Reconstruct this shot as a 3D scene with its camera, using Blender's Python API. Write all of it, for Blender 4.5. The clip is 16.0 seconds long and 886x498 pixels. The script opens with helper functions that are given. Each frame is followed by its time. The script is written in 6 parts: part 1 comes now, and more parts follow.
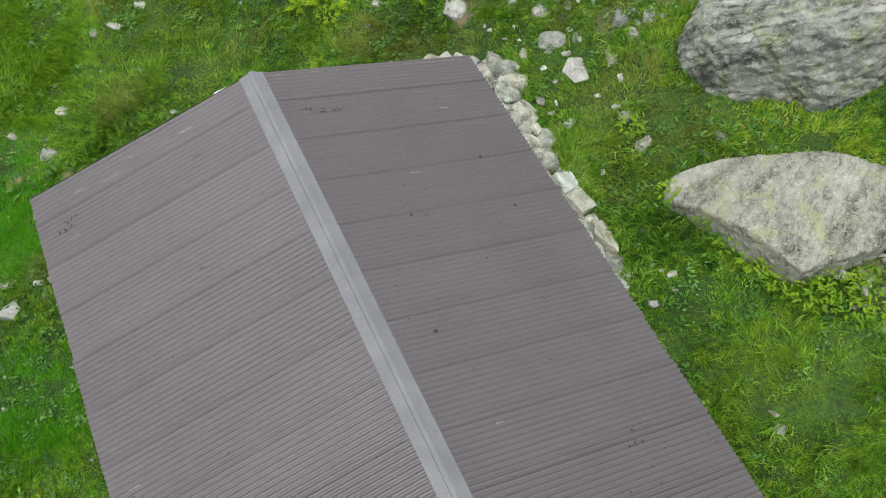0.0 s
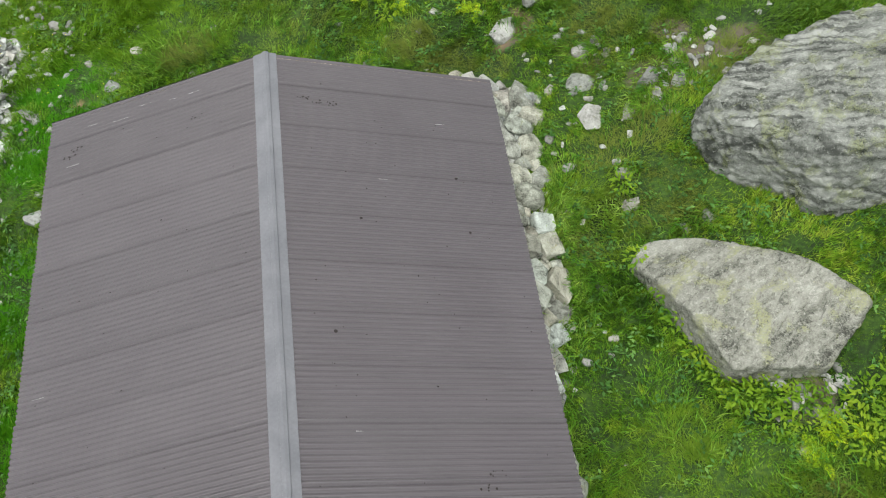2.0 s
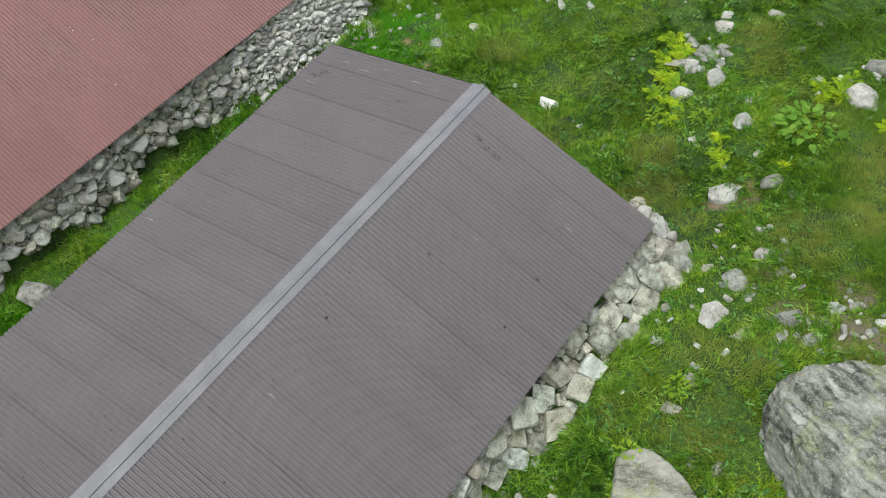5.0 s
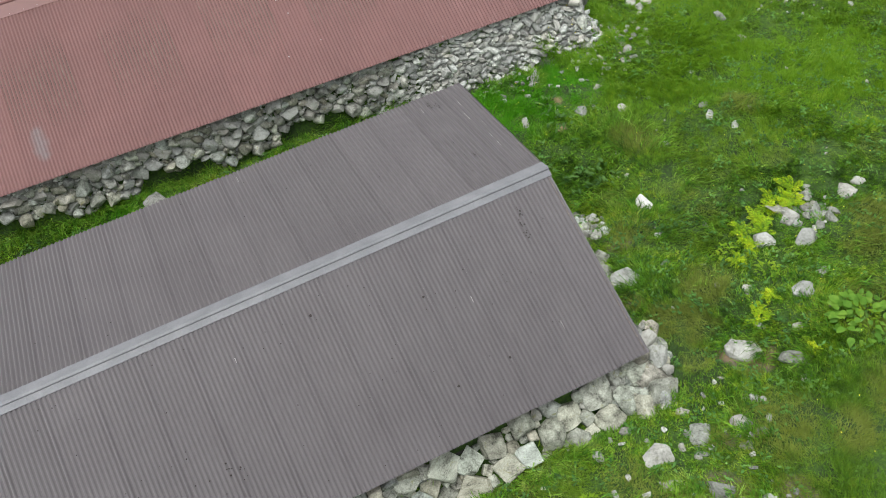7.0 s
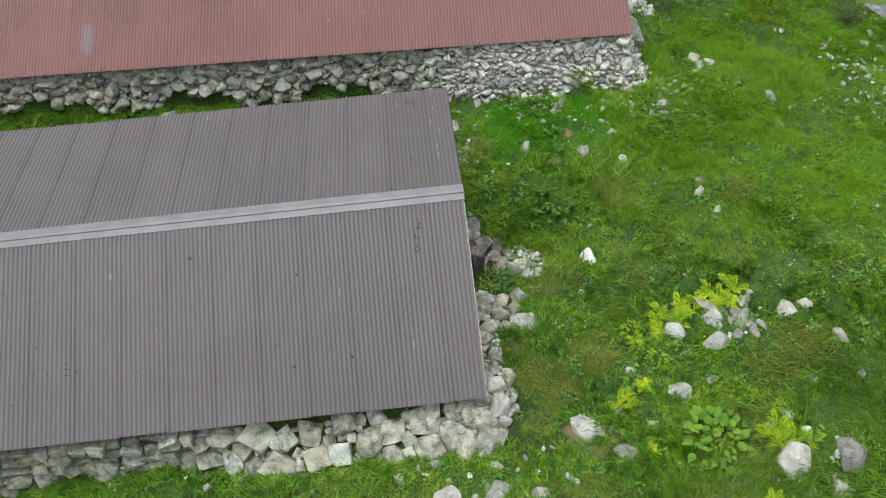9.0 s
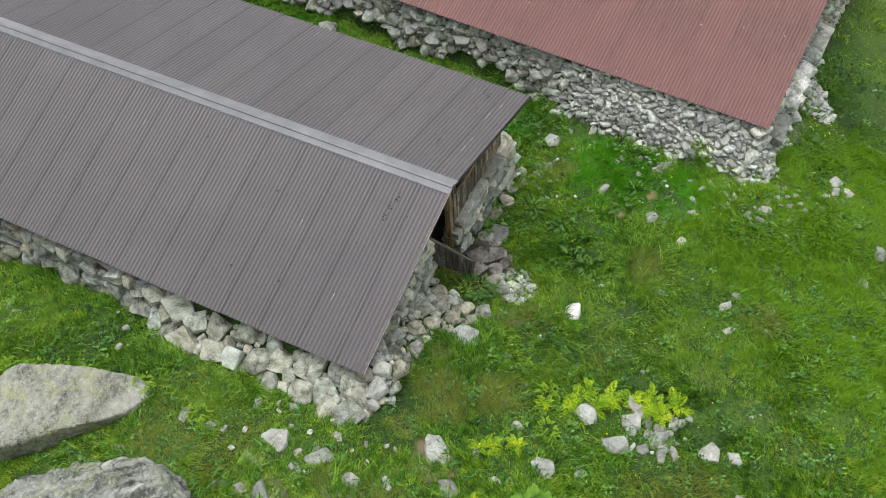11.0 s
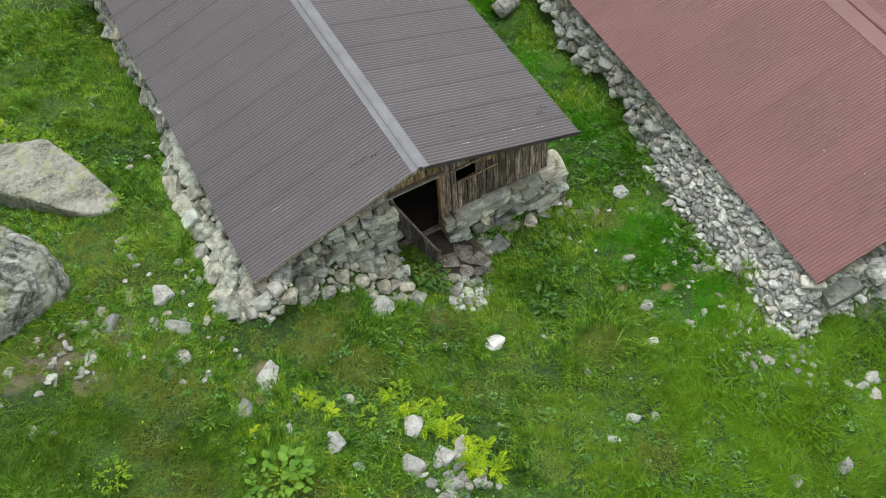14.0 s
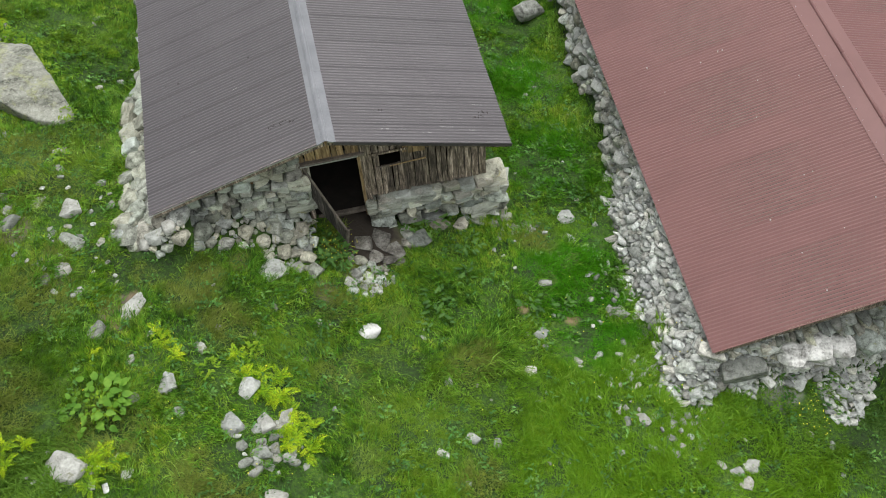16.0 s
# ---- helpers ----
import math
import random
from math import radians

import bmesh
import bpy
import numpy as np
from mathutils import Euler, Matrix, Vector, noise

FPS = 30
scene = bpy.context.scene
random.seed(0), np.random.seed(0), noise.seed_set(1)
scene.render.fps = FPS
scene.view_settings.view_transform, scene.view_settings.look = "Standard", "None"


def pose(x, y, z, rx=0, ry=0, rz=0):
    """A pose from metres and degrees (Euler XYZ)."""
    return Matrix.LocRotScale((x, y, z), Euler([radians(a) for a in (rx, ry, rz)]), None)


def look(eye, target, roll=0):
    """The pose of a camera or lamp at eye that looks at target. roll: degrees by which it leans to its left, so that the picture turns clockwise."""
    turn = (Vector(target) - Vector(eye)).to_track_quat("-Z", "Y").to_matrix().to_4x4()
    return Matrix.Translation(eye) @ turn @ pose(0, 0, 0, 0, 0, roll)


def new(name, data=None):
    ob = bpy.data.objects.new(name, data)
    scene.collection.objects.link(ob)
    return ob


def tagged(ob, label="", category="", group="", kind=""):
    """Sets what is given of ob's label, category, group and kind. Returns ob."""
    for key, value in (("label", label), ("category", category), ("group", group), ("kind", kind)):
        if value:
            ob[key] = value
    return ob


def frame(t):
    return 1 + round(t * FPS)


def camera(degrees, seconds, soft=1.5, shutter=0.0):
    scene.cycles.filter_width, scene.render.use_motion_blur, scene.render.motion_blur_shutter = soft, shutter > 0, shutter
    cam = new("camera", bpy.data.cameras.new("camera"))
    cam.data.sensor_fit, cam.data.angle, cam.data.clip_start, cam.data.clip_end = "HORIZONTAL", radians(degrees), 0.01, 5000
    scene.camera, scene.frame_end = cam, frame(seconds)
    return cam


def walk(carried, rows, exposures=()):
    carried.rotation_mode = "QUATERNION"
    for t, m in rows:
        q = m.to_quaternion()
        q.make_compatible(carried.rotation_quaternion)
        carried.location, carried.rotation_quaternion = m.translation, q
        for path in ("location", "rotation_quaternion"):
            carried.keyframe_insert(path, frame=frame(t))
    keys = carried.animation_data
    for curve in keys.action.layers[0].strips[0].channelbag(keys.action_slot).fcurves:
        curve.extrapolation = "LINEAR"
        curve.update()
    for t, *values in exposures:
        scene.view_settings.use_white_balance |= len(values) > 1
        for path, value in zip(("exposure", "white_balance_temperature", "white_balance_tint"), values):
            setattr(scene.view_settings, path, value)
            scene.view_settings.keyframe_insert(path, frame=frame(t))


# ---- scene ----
cam = camera(48.7, 16.0, soft=1.0)
PATH = [
    (0, (1.904, 10.821, 13.903), (-1.015, 4.745, 3.975), 0.92),
    (0.5, (0.987, 11.255, 13.638), (-1.516, 4.954, 3.737), 0.62),
    (1, (0.139, 11.385, 13.807), (-1.931, 5.026, 3.843), 0.54),
    (1.5, (-0.583, 11.547, 14.122), (-2.164, 5.100, 4.125), 0.48),
    (2, (-1.268, 11.738, 14.431), (-2.203, 5.127, 4.461), 0.28),
    (2.5, (-2.016, 11.851, 14.688), (-2.127, 5.109, 4.762), -0.36),
    (3, (-2.877, 11.796, 14.905), (-1.992, 5.083, 4.998), -1.36),
    (3.5, (-3.849, 11.535, 15.121), (-1.922, 5.069, 5.197), -2.16),
    (4, (-4.886, 11.081, 15.374), (-2.120, 4.994, 5.409), -2.35),
    (4.2, (-5.306, 10.855, 15.491), (-2.289, 4.932, 5.501), -2.14),
    (4.7, (-6.334, 10.204, 15.826), (-2.580, 4.795, 5.794), -2.45),
    (5.2, (-7.294, 9.463, 16.210), (-2.888, 4.610, 6.158), -2.79),
    (5.8, (-8.312, 8.486, 16.691), (-3.193, 4.362, 6.652), -3.50),
    (6.3, (-9.037, 7.595, 17.062), (-3.399, 4.125, 7.054), -4.19),
    (6.5, (-9.297, 7.214, 17.193), (-3.458, 4.017, 7.209), -4.71),
    (7, (-9.877, 6.185, 17.459), (-3.600, 3.680, 7.543), -5.63),
    (7.5, (-10.364, 5.023, 17.623), (-3.801, 3.230, 7.738), -5.86),
    (8, (-10.758, 3.711, 17.685), (-4.054, 2.523, 7.804), -6.01),
    (8.5, (-11.049, 2.256, 17.663), (-4.307, 1.530, 7.762), -5.60),
    (9, (-11.213, 0.686, 17.590), (-4.456, 0.552, 7.674), -5.15),
    (9.2, (-11.237, 0.037, 17.555), (-4.478, 0.208, 7.641), -5.05),
    (9.7, (-11.176, -1.600, 17.477), (-4.479, -0.453, 7.586), -4.70),
    (10.2, (-10.925, -3.203, 17.435), (-4.416, -1.167, 7.562), -4.44),
    (10.8, (-10.365, -4.990, 17.456), (-4.225, -1.943, 7.606), -4.32),
    (11.3, (-9.702, -6.314, 17.524), (-4.036, -2.388, 7.701), -4.59),
    (11.5, (-9.396, -6.796, 17.558), (-3.848, -2.696, 7.739), -4.42),
    (12, (-8.559, -7.890, 17.639), (-3.352, -3.395, 7.807), -4.54),
    (12.5, (-7.662, -8.849, 17.682), (-2.863, -3.965, 7.827), -5.16),
    (13, (-6.745, -9.718, 17.657), (-2.379, -4.467, 7.789), -5.35),
    (13.5, (-5.810, -10.533, 17.561), (-2.127, -4.734, 7.721), -5.38),
    (14, (-4.811, -11.301, 17.430), (-1.922, -4.952, 7.665), -5.35),
    (14.5, (-3.662, -11.984, 17.330), (-1.434, -5.282, 7.628), -5.50),
    (15, (-2.306, -12.510, 17.313), (-0.547, -5.669, 7.612), -5.59),
    (15.5, (-0.860, -12.847, 17.317), (0.474, -5.974, 7.571), -5.81),
    (16, (0.089, -13.172, 16.971), (1.170, -6.178, 7.280), -4.80),
]
walk(cam, [(t, look(eye, target, roll)) for t, eye, target, roll in PATH], exposures=((0, 0.73), (16, 0.73)))

# ---- light: a bright overcast mountain sky ----
world = bpy.data.worlds.new("world")
scene.world = world
world.use_nodes = True
wn, wl = world.node_tree.nodes, world.node_tree.links
sky = wn.new("ShaderNodeTexSky")
sky.sky_type, sky.sun_disc = "NISHITA", False
sky.sun_elevation, sky.sun_rotation, sky.air_density, sky.dust_density = radians(77), radians(45), 1.0, 3.0
cloud = wn.new("ShaderNodeHueSaturation")
cloud.inputs["Saturation"].default_value = 0.08
wl.new(sky.outputs["Color"], cloud.inputs["Color"])
wl.new(cloud.outputs["Color"], wn["Background"].inputs["Color"])
wn["Background"].inputs["Strength"].default_value = 0.155
sun = new("sun", bpy.data.lights.new("sun", "SUN"))
sun.data.energy, sun.data.angle, sun.data.color = 0.55, radians(40), (1.0, 0.97, 0.92)
sun.matrix_world = look((2.0, 2.0, 12), (0, 0, 0))


# ---- materials ----
def surface(name, colours, scale=3.0, rough=0.8, bump=0.3, fine=40.0, metal=0.0, own=0.0, island=0.0, stretch=(1, 1, 1), blotch=None, specular=0.5, depth=0.02, tint=None, share=0.35, span=0.28, cracks=None):
    """A procedural surface: a ramp of colours over a coarse and a fine noise in world space, with relief.
    own, island: how far single objects or loose pieces differ in brightness. blotch: colour, scale, threshold of a second layer."""
    m = bpy.data.materials.new(name)
    m.use_nodes = True
    nodes, links = m.node_tree.nodes, m.node_tree.links
    b = nodes["Principled BSDF"]
    geo = nodes.new("ShaderNodeNewGeometry")
    mapping = nodes.new("ShaderNodeMapping")
    mapping.inputs["Scale"].default_value = stretch
    links.new(geo.outputs["Position"], mapping.inputs["Vector"])

    def noise_of(sc, detail=6.0, distortion=0.0, roughness=0.55):
        n = nodes.new("ShaderNodeTexNoise")
        n.inputs["Scale"].default_value, n.inputs["Detail"].default_value = sc, detail
        n.inputs["Roughness"].default_value, n.inputs["Distortion"].default_value = roughness, distortion
        links.new(mapping.outputs["Vector"], n.inputs["Vector"])
        return n.outputs["Fac"]

    def maths(op, a, c):
        n = nodes.new("ShaderNodeMath")
        n.operation = op
        for k, v in enumerate((a, c)):
            if isinstance(v, (int, float)):
                n.inputs[k].default_value = v
            else:
                links.new(v, n.inputs[k])
        return n.outputs[0]

    coarse, small = noise_of(scale, distortion=0.4), noise_of(fine, 4.0)
    mixed = maths("ADD", maths("MULTIPLY", coarse, 1 - share), maths("MULTIPLY", small, share))
    ramp = nodes.new("ShaderNodeValToRGB")
    e = ramp.color_ramp.elements
    n = len(colours)
    while len(e) < n:
        e.new(0.5)
    for k, c in enumerate(colours):
        e[k].position = 0.5 - span / 2 + span * k / max(n - 1, 1)
        e[k].color = (*c, 1)
    links.new(mixed, ramp.inputs["Fac"])
    colour = ramp.outputs["Color"]
    for stain, bscale, level in [layer for layer in (cracks, blotch) if layer]:
        mask = nodes.new("ShaderNodeMapRange")
        mask.inputs["From Min"].default_value, mask.inputs["From Max"].default_value = level, level + 0.07
        links.new(noise_of(bscale, 8.0, 0.6, 0.65), mask.inputs["Value"])
        mix = nodes.new("ShaderNodeMixRGB")
        links.new(mask.outputs["Result"], mix.inputs["Fac"])
        links.new(colour, mix.inputs["Color1"])
        mix.inputs["Color2"].default_value = (*stain, 1)
        colour = mix.outputs["Color"]
    if own or island:
        if own:
            rnd = nodes.new("ShaderNodeObjectInfo").outputs["Random"]
        else:
            rnd = geo.outputs["Random Per Island"]
        hsv = nodes.new("ShaderNodeHueSaturation")
        links.new(maths("ADD", maths("MULTIPLY", rnd, 2 * max(own, island)), 1 - max(own, island)), hsv.inputs["Value"])
        links.new(colour, hsv.inputs["Color"])
        colour = hsv.outputs["Color"]
    if tint:
        src = nodes.new("ShaderNodeObjectInfo").outputs["Random"] if own else geo.outputs["Random Per Island"]
        shift = maths("FRACT", maths("MULTIPLY", src, 7.31), 0.0)
        tr = nodes.new("ShaderNodeValToRGB")
        te = tr.color_ramp.elements
        while len(te) < len(tint):
            te.new(0.5)
        for k, c in enumerate(tint):
            te[k].position = k / (len(tint) - 1)
            te[k].color = (*c, 1)
        links.new(shift, tr.inputs["Fac"])
        mul = nodes.new("ShaderNodeMixRGB")
        mul.blend_type = "MULTIPLY"
        mul.inputs["Fac"].default_value = 1.0
        links.new(colour, mul.inputs["Color1"])
        links.new(tr.outputs["Color"], mul.inputs["Color2"])
        colour = mul.outputs["Color"]
    links.new(colour, b.inputs["Base Color"])
    rr = maths("ADD", maths("MULTIPLY", small, 0.25), rough - 0.125)
    links.new(rr, b.inputs["Roughness"])
    b.inputs["Metallic"].default_value = metal
    b.inputs["Specular IOR Level"].default_value = specular
    if bump:
        bn = nodes.new("ShaderNodeBump")
        bn.inputs["Strength"].default_value, bn.inputs["Distance"].default_value = bump, depth
        links.new(mixed, bn.inputs["Height"])
        links.new(bn.outputs["Normal"], b.inputs["Normal"])
    return m


RUBBLE_TINTS = [(1.0, 1.0, 0.97), (0.92, 0.97, 0.98), (0.96, 1.0, 0.96), (0.82, 0.85, 0.87), (1.0, 0.985, 0.92)]
STONE_TINTS = [(1.0, 1.0, 0.97), (0.88, 0.97, 0.96), (1.04, 1.0, 0.85), (0.92, 1.0, 0.93), (0.78, 0.82, 0.84), (1.05, 0.98, 0.87), (0.95, 1.01, 0.90), (0.72, 0.74, 0.70)]
M_ROOF = surface("brown_painted_sheet", [(0.096, 0.0875, 0.0925), (0.1035, 0.095, 0.0998), (0.111, 0.1025, 0.107)], 0.8, 0.38, 0.03, 30, own=0.06, specular=0.65, blotch=((0.106, 0.095, 0.097), 2.2, 0.70))
M_CAP = surface("grey_painted_cap", [(0.145, 0.152, 0.165), (0.175, 0.182, 0.195), (0.205, 0.212, 0.225)], 2.0, 0.45, 0.05, 25, own=0.05)
M_RED = surface("oxide_red_sheet", [(0.170, 0.081, 0.075), (0.183, 0.087, 0.081), (0.197, 0.095, 0.088)], 0.7, 0.5, 0.05, 30, own=0.04)
M_STONE = surface("grey_field_stone", [(0.085, 0.087, 0.074), (0.25, 0.255, 0.227), (0.37, 0.377, 0.342), (0.53, 0.535, 0.495)], 7, 0.88, 0.9, 38, own=0.40, blotch=((0.25, 0.25, 0.14), 5, 0.61), tint=STONE_TINTS, depth=0.04)
M_PALE = surface("pale_quartz_stone", [(0.17, 0.17, 0.155), (0.30, 0.302, 0.28), (0.38, 0.382, 0.36), (0.50, 0.50, 0.475)], 5, 0.85, 0.6, 22, own=0.22, blotch=((0.19, 0.195, 0.14), 7, 0.60), tint=[(1, 1, 0.96), (0.93, 0.98, 0.97), (1.0, 0.97, 0.90)], depth=0.03)
M_QUARTZ = surface("white_quartz", [(0.42, 0.42, 0.40), (0.60, 0.60, 0.58), (0.76, 0.76, 0.74)], 5, 0.8, 0.6, 22, blotch=((0.36, 0.36, 0.33), 7, 0.66), depth=0.03)
M_MARBLE = surface("marbled_quartz", [(0.16, 0.16, 0.145), (0.36, 0.36, 0.335), (0.60, 0.60, 0.57), (0.74, 0.74, 0.71)], 4.5, 0.85, 0.9, 20, own=0.2, blotch=((0.22, 0.22, 0.19), 6, 0.60), depth=0.05)
M_RUBBLE = surface("broken_rubble", [(0.17, 0.17, 0.155), (0.36, 0.362, 0.335), (0.49, 0.492, 0.46), (0.64, 0.64, 0.61)], 9.0, 0.88, 0.7, 45, island=0.42, tint=RUBBLE_TINTS, depth=0.03)
M_SCATTER = surface("sunken_field_stones", [(0.12, 0.12, 0.10), (0.28, 0.28, 0.25), (0.40, 0.40, 0.365), (0.56, 0.555, 0.52)], 9.0, 0.9, 0.7, 45, island=0.35, tint=RUBBLE_TINTS, depth=0.03)


M_SUNK = surface("lichened_turf_stone", [(0.085, 0.087, 0.070), (0.20, 0.205, 0.178), (0.285, 0.29, 0.258), (0.40, 0.402, 0.37)], 6, 0.92, 0.8, 30, own=0.28, blotch=((0.17, 0.18, 0.09), 6, 0.58), tint=RUBBLE_TINTS, depth=0.03)
# bedded wall stone, colour raised above the field stone to light the dim gable
M_LITSLAB = surface("brightened_bedded_block", [(0.125, 0.127, 0.112), (0.355, 0.36, 0.322), (0.49, 0.496, 0.452), (0.64, 0.644, 0.60)], 3.0, 0.88, 0.9, 26, own=0.26, stretch=(1, 1, 3.2), blotch=((0.30, 0.29, 0.16), 3.5, 0.60), tint=STONE_TINTS, depth=0.05)


def bedrock(name, stops, lichen, amount, band, turn, bands=0.5, spots=0.6, long=0.6, curl=22.0, lined=1.5, blots=0.7):
    """Weathered rock: mottled grey, wavy folded bands along the bedding, dark seams, yellow-green lichen and pale crusts."""
    m = bpy.data.materials.new(name)
    m.use_nodes = True
    nodes, links = m.node_tree.nodes, m.node_tree.links
    b = nodes["Principled BSDF"]
    geo = nodes.new("ShaderNodeNewGeometry")
    bed = nodes.new("ShaderNodeMapping")
    bed.inputs["Rotation"].default_value = [radians(v) for v in turn]
    links.new(geo.outputs["Position"], bed.inputs["Vector"])
    flat = nodes.new("ShaderNodeMapping")
    flat.inputs["Scale"].default_value = (long, 1.0, long + 0.4)
    links.new(bed.outputs["Vector"], flat.inputs["Vector"])

    def grain(source, scale, detail=6.0, distortion=0.0, roughness=0.6):
        n = nodes.new("ShaderNodeTexNoise")
        for key, value in (("Scale", scale), ("Detail", detail), ("Distortion", distortion), ("Roughness", roughness)):
            n.inputs[key].default_value = value
        links.new(source, n.inputs["Vector"])
        return n.outputs["Fac"]

    def eased(source, low, high):
        n = nodes.new("ShaderNodeMapRange")
        n.inputs["From Min"].default_value, n.inputs["From Max"].default_value = low, high
        links.new(source, n.inputs["Value"])
        return n.outputs["Result"]

    def sums(op, a, c):
        n = nodes.new("ShaderNodeMath")
        n.operation = op
        for k, v in enumerate((a, c)):
            if isinstance(v, (int, float)):
                n.inputs[k].default_value = v
            else:
                links.new(v, n.inputs[k])
        return n.outputs[0]

    def layer(under, mask, colour):
        n = nodes.new("ShaderNodeMixRGB")
        links.new(mask, n.inputs["Fac"])
        links.new(under, n.inputs["Color1"])
        n.inputs["Color2"].default_value = (*colour, 1)
        return n.outputs["Color"]

    point = geo.outputs["Position"]
    broad, fine, dust = grain(point, 1.3, 5), grain(flat.outputs["Vector"], 9.0, 8, 0.8, 0.7), grain(point, 46.0, 4)
    wave = nodes.new("ShaderNodeTexWave")
    wave.bands_direction = "Y"
    for key, value in (("Scale", band), ("Distortion", 9.0), ("Detail", 5.0), ("Detail Scale", 1.3), ("Detail Roughness", 0.62)):
        wave.inputs[key].default_value = value
    links.new(bed.outputs["Vector"], wave.inputs["Vector"])
    tone = sums("ADD", sums("ADD", sums("MULTIPLY", broad, 0.30), sums("MULTIPLY", fine, 0.42)), sums("ADD", sums("MULTIPLY", dust, 0.24), sums("MULTIPLY", wave.outputs["Fac"], 0.04)))
    ramp = nodes.new("ShaderNodeValToRGB")
    e = ramp.color_ramp.elements
    while len(e) < len(stops):
        e.new(0.5)
    for k, c in enumerate(stops):
        e[k].position, e[k].color = 0.40 + 0.21 * k / (len(stops) - 1), (*c, 1)
    links.new(tone, ramp.inputs["Fac"])
    colour = ramp.outputs["Color"]
    streak = sums("MULTIPLY", eased(wave.outputs["Fac"], 0.78, 0.97), eased(grain(point, 1.9, 4), 0.46, 0.62))
    colour = layer(colour, sums("MULTIPLY", streak, bands), stops[-1])
    seam = sums("MULTIPLY", eased(wave.outputs["Fac"], 0.16, 0.02), eased(grain(point, 2.4, 5), 0.47, 0.60))
    colour = layer(colour, sums("MULTIPLY", seam, bands), stops[0])
    lines = nodes.new("ShaderNodeTexWave")
    lines.bands_direction = "Y"
    for key, value in (("Scale", lined), ("Distortion", curl), ("Detail", 7.0), ("Detail Scale", 0.7), ("Detail Roughness", 0.66)):
        lines.inputs[key].default_value = value
    links.new(bed.outputs["Vector"], lines.inputs["Vector"])
    thin = sums("MULTIPLY", eased(lines.outputs["Fac"], 0.30, 0.06), eased(grain(point, 1.4, 5), 0.40, 0.58))
    colour = layer(colour, sums("MULTIPLY", thin, 0.85 * bands), stops[0])
    bright = sums("MULTIPLY", eased(lines.outputs["Fac"], 0.86, 0.98), eased(grain(point, 1.1, 5, 0.3), 0.48, 0.62))
    colour = layer(colour, sums("MULTIPLY", bright, 0.8 * bands), stops[-1])
    colour = layer(colour, sums("MULTIPLY", eased(grain(flat.outputs["Vector"], 5.0, 8, 1.2, 0.7), 0.58, 0.66), blots), stops[0])
    patch = sums("MULTIPLY", eased(grain(point, 2.3, 7, 0.5, 0.65), 0.53, 0.60), eased(dust, 0.36, 0.56))
    colour = layer(colour, sums("MULTIPLY", patch, amount), lichen)
    crust = sums("MULTIPLY", eased(grain(point, 17.0, 5, 0.4, 0.6), 0.58, 0.64), spots)
    colour = layer(colour, crust, tuple(min(1.0, v * 1.15) for v in stops[-1]))
    links.new(colour, b.inputs["Base Color"])
    b.inputs["Roughness"].default_value = 0.9
    b.inputs["Specular IOR Level"].default_value = 0.3
    bump = nodes.new("ShaderNodeBump")
    bump.inputs["Strength"].default_value, bump.inputs["Distance"].default_value = 0.8, 0.03
    links.new(sums("SUBTRACT", tone, sums("MULTIPLY", thin, 0.8 * bands)), bump.inputs["Height"])
    links.new(bump.outputs["Normal"], b.inputs["Normal"])
    return m


M_BOULDER = bedrock("lichen_boulder", [(0.055, 0.058, 0.046), (0.18, 0.186, 0.152), (0.26, 0.267, 0.222), (0.31, 0.316, 0.268), (0.42, 0.428, 0.37)], (0.30, 0.32, 0.14), 0.66, 0.45, (10, 0, -35), 0.30, 0.45, blots=0.6)
M_DARKROCK = bedrock("dark_gneiss", [(0.036, 0.041, 0.034), (0.140, 0.152, 0.130), (0.212, 0.226, 0.200), (0.270, 0.288, 0.255), (0.40, 0.42, 0.375)], (0.27, 0.31, 0.12), 0.5, 0.40, (35, 0, 12), 0.8, 0.4, long=0.28, curl=11.0, lined=1.9, blots=0.45)
M_WOOD = surface("weathered_planks", [(0.018, 0.014, 0.010), (0.090, 0.072, 0.053), (0.22, 0.18, 0.138), (0.54, 0.46, 0.37)], 5.0, 0.85, 0.6, 40, own=0.5, stretch=(6, 6, 0.6))
M_OCHRE = surface("sheltered_planks", [(0.06, 0.04, 0.02), (0.25, 0.17, 0.08), (0.44, 0.33, 0.18)], 4.0, 0.8, 0.4, 40, own=0.4, stretch=(6, 6, 0.7))
M_DARKWOOD = surface("dark_planks", [(0.008, 0.007, 0.006), (0.024, 0.021, 0.018), (0.055, 0.048, 0.042), (0.16, 0.145, 0.125)], 5.0, 0.85, 0.6, 40, own=0.4, stretch=(6, 6, 0.6))
M_MUDDY = surface("muddy_stone", [(0.036, 0.033, 0.027), (0.10, 0.094, 0.079), (0.19, 0.182, 0.158), (0.29, 0.282, 0.253)], 6, 0.8, 0.8, 30, own=0.3, depth=0.03)
M_BEAM = surface("old_timber", [(0.06, 0.05, 0.04), (0.13, 0.11, 0.09), (0.22, 0.19, 0.16)], 4.0, 0.85, 0.4, 40, own=0.2)
# dark backing of the stone walls: joint shade put into the colour
M_SHADECORE = surface("shaded_wall_core", [(0.03, 0.03, 0.027), (0.06, 0.058, 0.052)], 5.0, 0.95, 0.5, 30)
# earth floor painted near-black: the barn's inner shade is in its colour
M_SHADEFLOOR = surface("shade_dark_soil", [(0.010, 0.008, 0.006), (0.018, 0.014, 0.011), (0.03, 0.025, 0.019)], 3.0, 0.95, 0.6, 30)
M_DROP = surface("dry_droppings", [(0.02, 0.017, 0.014), (0.04, 0.034, 0.03)], 20, 0.9, 0.0)
